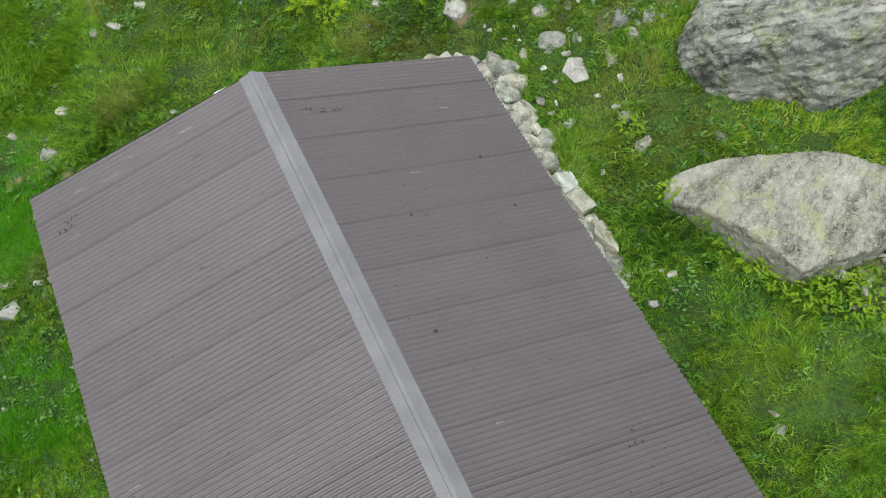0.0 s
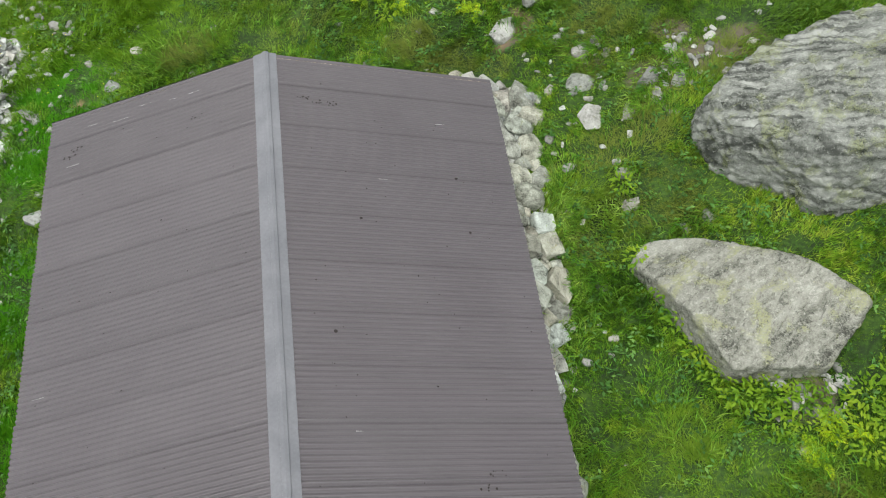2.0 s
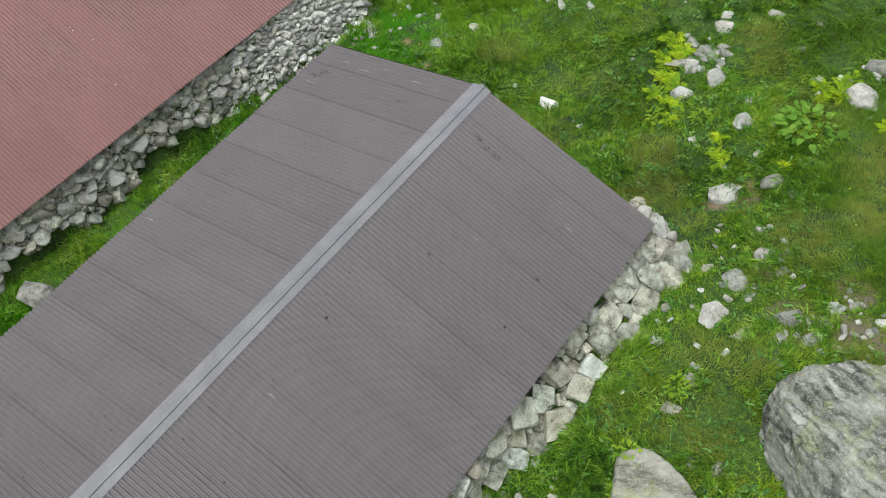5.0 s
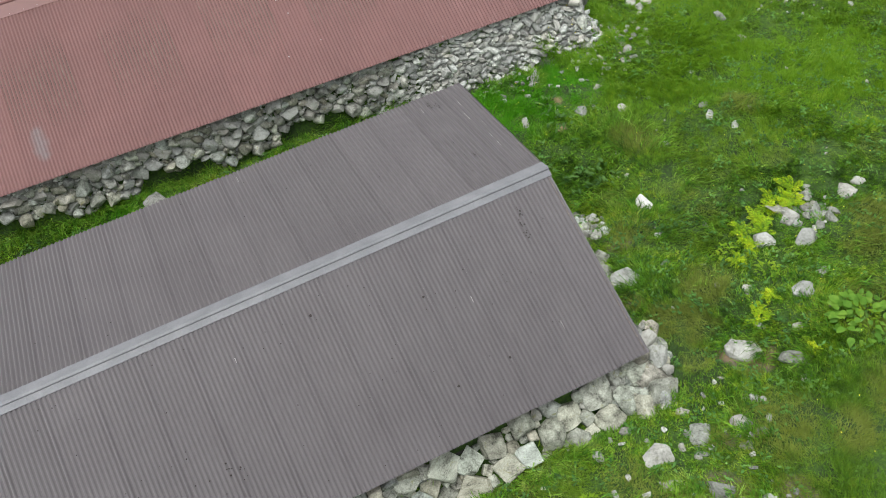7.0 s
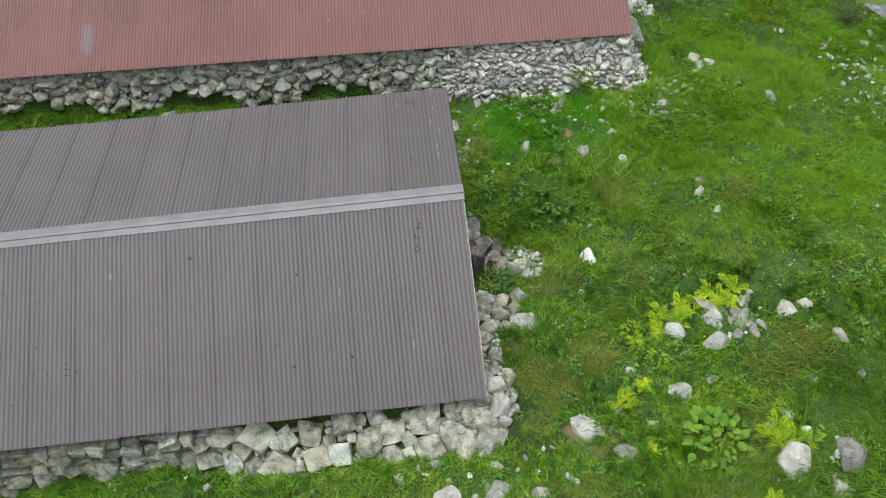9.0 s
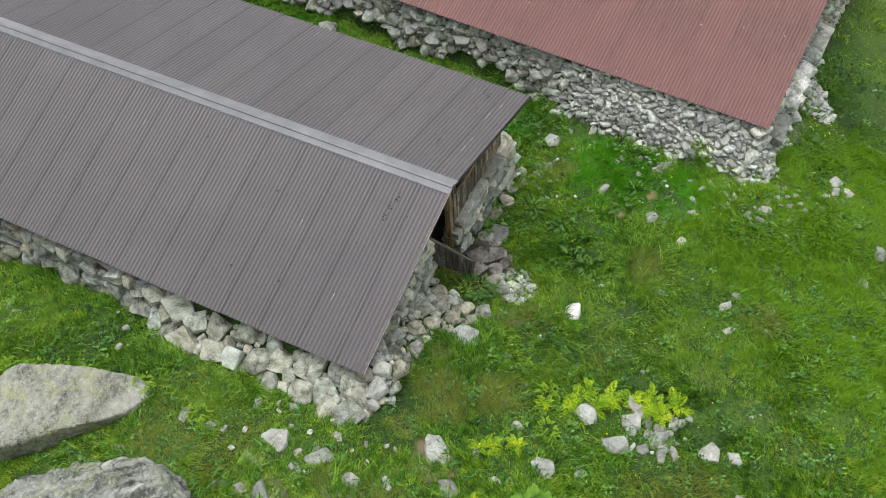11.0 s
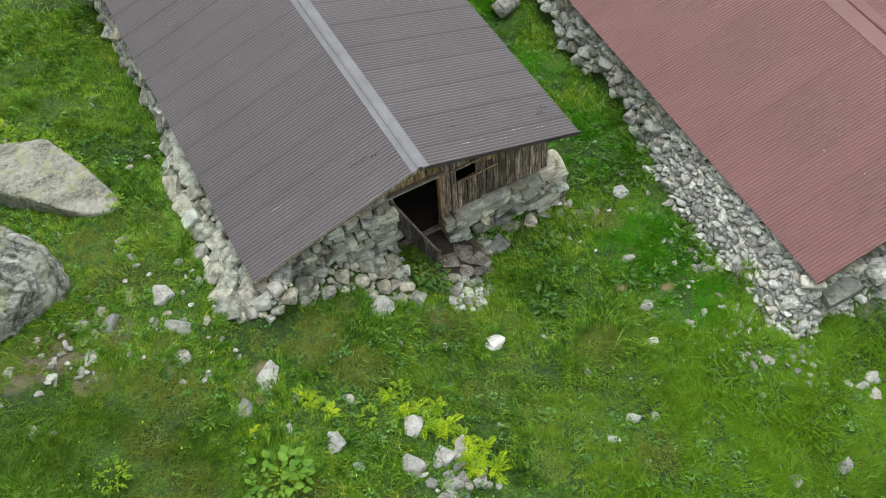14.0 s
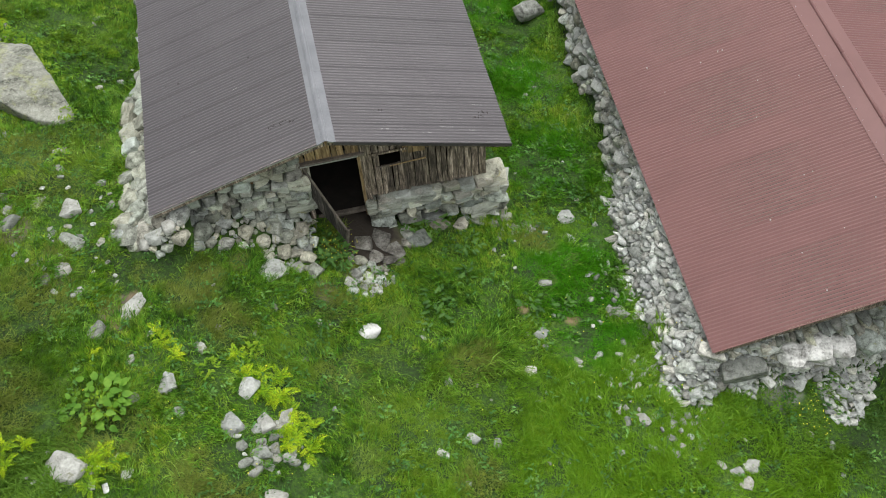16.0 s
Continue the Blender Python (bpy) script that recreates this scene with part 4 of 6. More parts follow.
def build_droppings():
    """Dung specks on the sheets, thick near the gable, with a few long smears."""
    rnd = random.Random(77)
    vs, fs = [], []
    def blob(side, u, y, r, long):
        m = slope_frame(side, 0, PEAK_Z, SLOPE)
        n = len(vs)
        for k in range(7):
            a = k * 2 * math.pi / 7
            vs.append(tuple(m @ Vector((u + r * math.cos(a), (y + r * long * math.sin(a)) * (1 if side > 0 else -1), 0.010))))
        vs.append(tuple(m @ Vector((u, y * (1 if side > 0 else -1), 0.010 + r * 0.5))))
        for k in range(7):
            fs.append((n + k, n + (k + 1) % 7, n + 7) if side > 0 else (n + (k + 1) % 7, n + k, n + 7))
    for _ in range(150):
        side = rnd.choice((-1, -1, 1))
        blob(side, rnd.uniform(0.3, 3.8), rnd.uniform(0.3, 10) ** 1.0, rnd.uniform(0.006, 0.014), 1)
    for side, u, y in ((-1, 0.55, 0.9), (-1, 0.75, 0.95), (-1, 2.6, 7.4), (-1, 2.75, 7.2), (1, 1.2, 0.9), (1, 3.4, 0.75), (1, 3.5, 0.9), (-1, 1.0, 0.95)):
        for _ in range(7):
            blob(side, u + rnd.uniform(-0.12, 0.12), y + rnd.uniform(-0.05, 0.05), rnd.uniform(0.008, 0.018), 1.2)
    for u, y in ((0.77, 5.147), (3.0, 3.35), (2.93, 2.3), (1.3, 3.2)):
        blob(-1, u, y, 0.028, 1)
    f = np.array(fs)
    me = arrays("droppings", vs, f.ravel(), np.full(len(f), 3), M_DROP)
    tagged(new("droppings", me), "dark dry droppings strewn over the metal sheets", "droppings", kind="stuff")


build_droppings()


def build_streaks():
    """Thin white streaks running down the sheets."""
    rnd = random.Random(5)
    vs, fs = [], []
    for side, u, y, long in ((1, 1.15, 0.33, 0.5), (1, 1.9, 0.30, 0.35), (1, 2.4, 0.42, 0.3), (1, 2.9, 0.36, 0.25), (1, 3.3, 1.1, 0.2), (-1, 1.6, 2.4, 0.16), (-1, 2.7, 1.2, 0.14), (1, 1.7, 3.9, 0.12), (1, 3.5, 5.2, 0.12), (-1, 0.9, 6.6, 0.1)):
        m = slope_frame(side, 0, PEAK_Z, SLOPE)
        near = round((y - (0.52 if side > 0 else 0.597)) / PITCH) * PITCH + (0.52 if side > 0 else 0.597)
        for _ in range(rnd.randint(2, 4)):
            a = u + rnd.uniform(0, long)
            b = a + rnd.uniform(0.04, 0.16)
            w = rnd.uniform(0.003, 0.006)
            n = len(vs)
            for q, e in ((a, -w), (b, -w * 0.4), (b, w * 0.4), (a, w)):
                vs.append(tuple(m @ Vector((q, (near + e) * side, 0.0185))))
            fs.append((n, n + 1, n + 2, n + 3))
    f = np.array(fs)
    tagged(new("pale_streaks", arrays("pale_streaks", vs, f.ravel(), np.full(len(f), 4), M_QUARTZ)), "thin white streaks on the roof", "droppings", kind="stuff")


build_streaks()

# ---- the red-roofed building downhill ----
YAW = 0.047
RED = dict(x=6.48, y=-4.85, z=0.2, slope=0.273, run=5.0)


def red_frame():
    return Matrix.Translation((RED["x"], RED["y"], RED["z"])) @ Matrix.Rotation(-YAW, 4, "Z")


def build_red():
    house = tagged(empty("stone_stable"), "long stone stable with a rust-red corrugated metal roof", "stable")
    a, run = RED["slope"], RED["run"]
    c, s = math.cos(a), math.sin(a)
    base = red_frame()
    for side in (-1, 1):
        m0 = base @ Matrix.Translation((run * c, 0, run * s))
        bm = bmesh.new()
        ylo, yhi = (-19.9, -0.1) if side < 0 else (0.1, 19.9)
        box(bm, (0.05, ylo, -0.08), (run - 0.08, yhi, -0.014), 0, m0 @ slope_frame(side, 0, 0, a))
        slope = part("roof_slope", bm, M_BEAM, house, "rust-red corrugated metal slope")
        made = [sheet_mesh("sheet", run, COVER + LAP, M_RED, deep=0.0125, crisp=0.4, per=10, seed=90 + k, sag=0.006, flip=side < 0, phase=LAP if side < 0 else 0.0, lap=LAP, lip=0.0035) for k in range(3)]
        for k in range(24):
            y0 = (k + 1) * COVER + LAP if side < 0 else k * COVER
            piece("sheet", made[k % 3], m0 @ slope_frame(side, y0, 0, a), slope)
        lo_y, hi_y = (-0.06, -0.02) if side < 0 else (0.02, 0.06)
        part("verge_board", box(bmesh.new(), (0.05, lo_y, -0.14), (run - 0.05, hi_y, -0.014), 0.005, m0 @ slope_frame(side, 0, 0, a)), M_WOOD, slope)
    m0 = base @ Matrix.Translation((run * c, 0, run * s))
    for k in range(10):
        bm = bmesh.new()
        for side in (-1, 1):
            ylo, yhi = (-(k + 1) * 2.0, -k * 2.0) if side < 0 else (k * 2.0, (k + 1) * 2.0)
            box(bm, (-0.004, ylo - 0.01, 0.0095), (0.42, yhi + 0.01, 0.0145), 0, m0 @ slope_frame(side, 0, 0, a))
        cap = part("ridge_cap", bm, M_RED, house)
        cone = bmesh.new()
        bmesh.ops.create_cone(cone, segments=10, radius1=0.045, radius2=0.045, depth=2.0, cap_ends=True)
        bmesh.ops.transform(cone, matrix=m0 @ pose(0, k * 2.0 + 1.0, 0.01, 90, 0, 0), verts=cone.verts)
        part("crest", cone, M_RED, cap, smooth=True)
        # screws along the cap
        for q in range(6):
            bm = bmesh.new()
            bmesh.ops.create_icosphere(bm, subdivisions=1, radius=0.008)
            bmesh.ops.transform(bm, matrix=m0 @ slope_frame(-1, k * 2.0 + q * 0.34 + 0.1, 0, a) @ Matrix.Translation((0.36, 0, 0.028)), verts=bm.verts)
            part("screw", bm, M_METAL, cap)
    rs = random.Random(19)
    for q in range(16):
        bm = bmesh.new()
        bmesh.ops.create_icosphere(bm, subdivisions=1, radius=rs.uniform(0.012, 0.02))
        bmesh.ops.transform(bm, matrix=m0 @ slope_frame(-1, rs.uniform(0.5, 9), 0, a) @ Matrix.Translation((rs.uniform(0.6, 4.9), 0, 0.012)), verts=bm.verts)
        part("screw", bm, M_METAL, cap)
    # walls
    # these cores too are painted dark for the shade between stones
    core = part("side_wall", box(bmesh.new(), (0.25, 0.3, -2.6), (0.7, 19.5, -0.10), 0, base), M_SHADECORE, house, "dry-stone side wall behind the rubble bank")
    part("side_wall", box(bmesh.new(), (9.0, 0.3, -3.4), (9.5, 19.5, -0.06), 0, base), M_SHADECORE, house)
    gable = part("gable_wall", box(bmesh.new(), (0.5, 0.45, -2.6), (9.4, 0.9, 0.05), 0, base), M_SHADECORE, house, "gable wall of large pale grey blocks")
    d = base.to_3x3() @ Vector((1, 0, 0))
    o = base @ Vector((0.25, 0.32, 0))
    coursed(gable, (o.x, o.y - 0.25, -2.1), d, (0, 0.12, 1), 9.0, 2.3, (0.09, 0.21), 21, lambda t, v: -1.75 - 0.08 * t < v - 2.1 < 0.02 + 0.05 * min(t, 3), 0.6, wide=(1.0, 2.2), pool=COBBLES + BLOCKS + SLABS[:5], loose=1.3)
    # a flat slab at the corner, a broken outcrop of white quartz, and squarish blocks beyond
    for me, t, up, w, h, turn in ((slab_stone(304, M_SUNK), 0.5, -0.62, 0.95, 0.36, -4), (WHITE[1], 1.45, -0.46, 0.52, 0.34, 4), (WHITE[2], 1.95, -0.42, 0.66, 0.40, -9), (WHITE[3], 1.65, -0.68, 0.7, 0.3, 12), (WHITE[1], 2.45, -0.48, 0.5, 0.36, 20), (WHITE[2], 2.2, -0.70, 0.46, 0.28, -16), (COBBLES[3], 3.1, -0.5, 0.6, 0.36, 6), (SLABS[9], 3.8, -0.5, 0.7, 0.34, -3)):
        p = base @ Vector((0.2 + t, -0.05, up))
        piece("stone", me, at(p.x, p.y, p.z, w, 0.6, h, 8, 3, turn), gable)
    board = part("timber_gable", box(bmesh.new(), (0.9, 0.40, 0.0), (9.0, 0.44, 0.1), 0, base), M_BEAM, house, "dark upright boards in the gable")
    x = 1.6
    rnd = random.Random(8)
    while x < 8.4:
        w = rnd.uniform(0.14, 0.2)
        top = (x if x < run * c else 2 * run * c - x) * math.tan(a) - 0.12
        if top > 0.12:
            part("plank", box(bmesh.new(), (x, 0.36, -0.05), (x + w - 0.008, 0.39, top), 0.004, base), M_WOOD, board)
        x += w

    return core


STABLE_WALL = build_red()


# ---- boulders ----
def boulder(name, outline, lean, centre, top, bottom, material, label, rough, grain, seed, sub=6, bedding=(0.1, 0.8, 0.6)):
    """A great rock: outline in plan about its centre, sides leaning in by lean, a tilted top plane (normal, height)."""
    cx, cy, cz = centre
    planes = []
    n = len(outline)
    for k in range(n):
        (x0, y0), (x1, y1) = outline[k], outline[(k + 1) % n]
        ex, ey = x1 - x0, y1 - y0
        nx, ny = ey, -ex
        L = math.hypot(nx, ny)
        nx, ny = nx / L, ny / L
        h = (x0 - cx) * nx + (y0 - cy) * ny
        if h < 0:
            nx, ny, h = -nx, -ny, -h
        planes.append(((nx, ny, lean), h / math.sqrt(1 + lean * lean)))
    for tn, th in top:
        planes.append((tn, th))
    planes.append(((0, 0, -1), bottom))
    # broken facets that take off the corners
    rnd = random.Random(seed)
    block = cut_block(planes)
    corners = np.array([v.co for v in block.verts])
    block.free()
    for _ in range(22):
        a, up = rnd.uniform(0, 2 * math.pi), rnd.uniform(0.15, 1.6)
        nv = np.array((math.cos(a), math.sin(a), up))
        nv /= np.linalg.norm(nv)
        planes.append((tuple(nv), float((corners @ nv).max()) * rnd.uniform(0.92, 0.985)))
    bm = clipped_rock(planes, sub, 0.0, grain, seed, 60.0)
    shift = Vector((seed * 3.1, seed * 1.7, seed))
    layers = Vector(bedding).normalized()
    for v in bm.verts:
        p = v.co.copy()
        warp = noise.fractal(p * grain + shift, 1.0, 2.0, 4)
        d = noise.voronoi(p * grain * 0.9 + shift)[0]
        chunk = min(d[1] - d[0], 0.4) - 0.22
        # ledges along the bedding, broken off unevenly
        f = p.dot(layers) * 1.9 + 2.4 * warp
        ledge = (f - math.floor(f)) ** 3 * max(0.0, noise.fractal(p * 1.1 - shift, 1.0, 2.0, 3) + 0.25)
        crack = max(0.0, 0.03 - abs(noise.fractal(p * 0.9 - shift, 1.0, 2.0, 4))) * -16.0
        fine = noise.fractal(p * grain * 7 + shift, 0.9, 2.1, 5)
        v.co = p + p.normalized() * rough * (0.8 * chunk + 0.45 * warp + 0.6 * ledge + 0.8 * crack + 0.34 * fine)
    crease(bm, 38)
    ob = part(name, bm, material, None)
    ob.location = centre
    return tagged(ob, label, "boulder")


PALE_EDGE = [(-5.36, 3.80), (-5.52, 3.46), (-6.2, 3.56), (-6.8, 3.98), (-7.66, 4.58), (-8.45, 5.4), (-7.6, 6.24), (-6.3, 5.98)]
DARK_EDGE = [(-6.86, 1.66), (-6.92, 2.2), (-7.3, 2.78), (-7.75, 3.28), (-8.25, 3.8), (-9.2, 3.88), (-11.0, 4.2), (-12.0, 2.6), (-11.2, 0.6), (-9.6, 0.4), (-8.4, 0.75), (-7.5, 1.12), (-7.1, 1.36)]
boulder("boulder", PALE_EDGE, 0.0, (-6.85, 4.85, 1.72),
        [((0.25, -0.02, 1.0), 0.47), ((0.22, 0.25, 1.0), 0.50), ((0.33, -0.3, 1.0), 0.56)], 0.8, M_BOULDER, "flat pale lichen-spotted boulder lying in the grass", 0.06, 1.3, 3, 7)
boulder("boulder", DARK_EDGE, 0.10, (-8.9, 2.3, 2.2),
        [((0.52, -0.02, 1.0), 1.56), ((0.22, 0.12, 1.0), 1.56), ((0.3, -0.45, 1.0), 1.42), ((0.75, 0.25, 1.0), 1.72)], 1.0, M_DARKROCK, "large dark grey gneiss boulder streaked with lichen", 0.15, 0.9, 8, 7)

# ---- stones lying in the turf ----
FRONT = [(0.05, -2.6, 0.44), (-4.32, -1.72, 0.62), (-4.95, -2.31, 0.41), (-3.74, -3.51, 0.37), (-3.55, -4.13, 0.26), (-2.7, -4.48, 0.47), (-2.34, -3.78, 0.39),
         (-2.1, -4.56, 0.38), (-2.2, -5.11, 0.26), (-2.35, -5.29, 0.2), (-5.42, -5.0, 0.66), (-5.26, -1.26, 0.23), (-4.4, -2.89, 0.24), (-3.99, -2.35, 0.2),
         (-5.55, -0.7, 0.36), (-5.86, -0.86, 0.31), (-5.35, -2.24, 0.23), (-1.63, -0.97, 0.66), (-3.13, -2.75, 0.24), (3.06, -4.02, 0.27), (4.03, -1.85, 0.27),
         (1.54, -5.36, 0.24), (0.95, -5.61, 0.23), (1.84, -3.11, 0.21), (1.99, -5.54, 0.22), (-0.91, -2.31, 0.21), (-4.49, -5.2, 0.25), (-2.09, -6.03, 0.35),
         (6.54, -7.01, 0.26), (6.79, -6.69, 0.35), (-5.4, -6.0, 0.58), (-3.8, -5.94, 0.27), (-2.89, -6.77, 0.32), (-1.96, -6.5, 0.3), (-7.28, -3.37, 0.25), (-8.31, -1.19, 0.26), (-6.1, -5.6, 0.34)]
BELOW = [(5.13, -4.11, 0.19), (5.06, -4.4, 0.19), (5.02, -5.42, 0.21), (5.24, -5.41, 0.16), (4.98, -6.01, 0.16), (5.62, -5.37, 0.16), (5.37, -6.21, 0.18),
         (5.56, -6.12, 0.16), (5.18, -2.79, 0.24), (5.76, -2.98, 0.2), (4.31, -6.03, 0.13), (6.46, -6.76, 0.22), (4.68, -8.03, 0.27), (5.33, -2.88, 0.26),
         (3.56, -3.12, 0.25), (1.39, -4.03, 0.2), (3.58, -7.78, 0.26), (4.01, -0.27, 0.31), (4.98, -0.16, 0.31), (4.89, -0.74, 0.22), (5.45, -4.27, 0.2)]
UPHILL = [(-6.51, 0.84, 0.34), (-5.7, 2.09, 0.25), (-6.77, 3.25, 0.26), (-8.32, 0.15, 0.27), (-4.92, 3.97, 0.2), (-5.19, -1.16, 0.26), (-5.41, 0.01, 0.53),
          (-5.42, 0.87, 0.44), (-4.88, 1.66, 0.25), (-4.67, 0.99, 0.2), (-4.7, 2.5, 0.27), (-6.99, 0.26, 0.25), (-6.94, 0.62, 0.3), (-6.37, 3.37, 0.2),
          (-7.22, -0.32, 0.21), (-7.39, 5.69, 0.18), (-7.26, 6.35, 0.19), (-7.26, 6.67, 0.17), (-7.62, 6.77, 0.16), (-5.02, 7.66, 0.2), (-6.41, 7.95, 0.18),
          (-6.49, 0.43, 0.4), (-6.97, -0.1, 0.35), (-4.35, -3.71, 0.28), (-6.0, 0.98, 0.33), (-6.6, 1.12, 0.26), (-7.7, -0.24, 0.22), (-5.65, 2.71, 0.26), (-4.44, 1.55, 0.2), (-4.84, 0.0, 0.2)]


def lay_stones():
    rnd = random.Random(4)
    for rows, pale, words in ((FRONT, 0.6, "pale grey stone half sunk in the meadow"), (BELOW, 0.85, "small whitish stone lying in the grass"), (UPHILL, 0.2, "grey lichened stone half sunk in the turf")):
        for i, (x, y, s) in enumerate(rows):
            white = rnd.random() < pale
            if rows is FRONT:
                white = i in (0, 1, 3, 4, 5, 6, 7, 8, 19, 20) or (white and i != 17)
            me = rnd.choice((PALES[3:] if s > 0.34 else PALES) if white else SUNK)
            if rows is FRONT and i == 0:
                me, h = WHITE[0], 0.34
            if rows is FRONT and i == 17:
                me, s = PALES[5], 0.56
            sx, sy = s * rnd.uniform(1.0, 1.25), s * rnd.uniform(0.75, 1.0)
            h = s * rnd.uniform(0.5, 0.66)
            if rows is BELOW:
                sx, sy, h = sx * 1.2, sy * 1.2, h * 1.35
            spin = rnd.uniform(0, 360)
            if rows is FRONT and i == 1:
                sx, sy, h, spin = 0.72, 0.42, 0.26, 48
            ob = piece("stone", me, at(x, y, float(land(x, y)) + h * ((0.0 if s > 0.34 else -0.08) - (0.1 if rows is UPHILL else 0.0)), sx, sy, h, rnd.uniform(-12, 12), rnd.uniform(-12, 12), spin))
            tagged(ob, words, "stone", "stones in the meadow")


lay_stones()


def doorstep_stones():
    """Steps and fallen stones before the doorway and at the corners of the barn."""
    rnd = random.Random(15)
    spots = [(0.35, -0.25, 0.45), (0.75, -0.15, 0.5), (0.55, -0.62, 0.42), (1.0, -0.45, 0.5), (0.2, -0.75, 0.34), (0.05, -1.05, 0.32), (0.3, -1.1, 0.26), (0.5, -1.0, 0.3),
             (-0.1, -1.3, 0.3), (0.2, -0.95, 0.26), (0.42, -0.82, 0.26), (0.62, -0.95, 0.3), (0.02, -1.25, 0.22), (0.3, -1.28, 0.28), (0.55, -1.2, 0.24), (0.14, -1.58, 0.22), (0.4, -1.5, 0.24), (-0.12, -1.52, 0.26), (0.8, -0.72, 0.34), (1.05, -0.7, 0.3), (1.28, -0.3, 0.32), (0.15, -1.4, 0.24), (0.45, -1.3, 0.24), (1.55, -0.25, 0.6), (1.35, -0.05, 0.4), (2.1, 0.1, 0.45), (2.6, 0.0, 0.4), (3.0, 0.05, 0.36),
             (3.3, -0.1, 0.3), (3.65, 0.1, 0.34), (3.9, -0.2, 0.24), (3.55, 0.35, 0.4), (-1.1, -0.5, 0.36), (-0.85, -0.4, 0.3), (-1.25, -0.2, 0.42), (-0.95, -0.1, 0.36)]
    for x, y, s in spots:
        s *= 0.75
        h = s * rnd.uniform(0.45, 0.65)
        trodden = y > -0.75 and 0 < x < 1.2
        ob = piece("stone", rnd.choice(TRODDEN if trodden else COBBLES), at(x, y, float(land(x, y)) + h * (0.25 if y < -0.7 else 0.12), s * 1.25, s * 0.95, h * (0.7 if trodden else 1.0), rnd.uniform(-8, 8), rnd.uniform(-8, 8), rnd.uniform(0, 360)))
        tagged(ob, "muddy flat stone trodden into the soil" if trodden else "fallen grey stone beside the barn wall", "stone", "stones before the barn")
    # the slumped corner at the uphill end of the gable
    def slump(u, v):
        x = -4.6 + 3.9 * u
        low = float(np.interp(x, (-4.6, -3.7, -2.9, -1.95, -1.5, -0.8), (0.1, -0.52, -0.3, -0.38, -0.75, -1.0)))
        y = low + (0.4 - low) * v
        return (x, y, float(land(x, y)) + 0.04)
    for (x, y, z), s in tossed(slump, ((0.40, 0.04), (0.28, 0.3), (0.2, 0.9), (0.13, 1.6), (0.09, 1.6)), 16, 0.9):
        if x > -2.6:
            s = min(s, 0.3)
        if y > -0.4:
            z = min(z, roof_z(x) - 0.12 - 0.55 * s)
        piece("stone", rnd.choice(COBBLES if rnd.random() < 0.95 else PALES), at(x, y, z, s * 1.2, s * 1.05, s * 0.75, rnd.uniform(-5, 25), rnd.uniform(-15, 15), rnd.uniform(0, 360)), GABLE)


doorstep_stones()


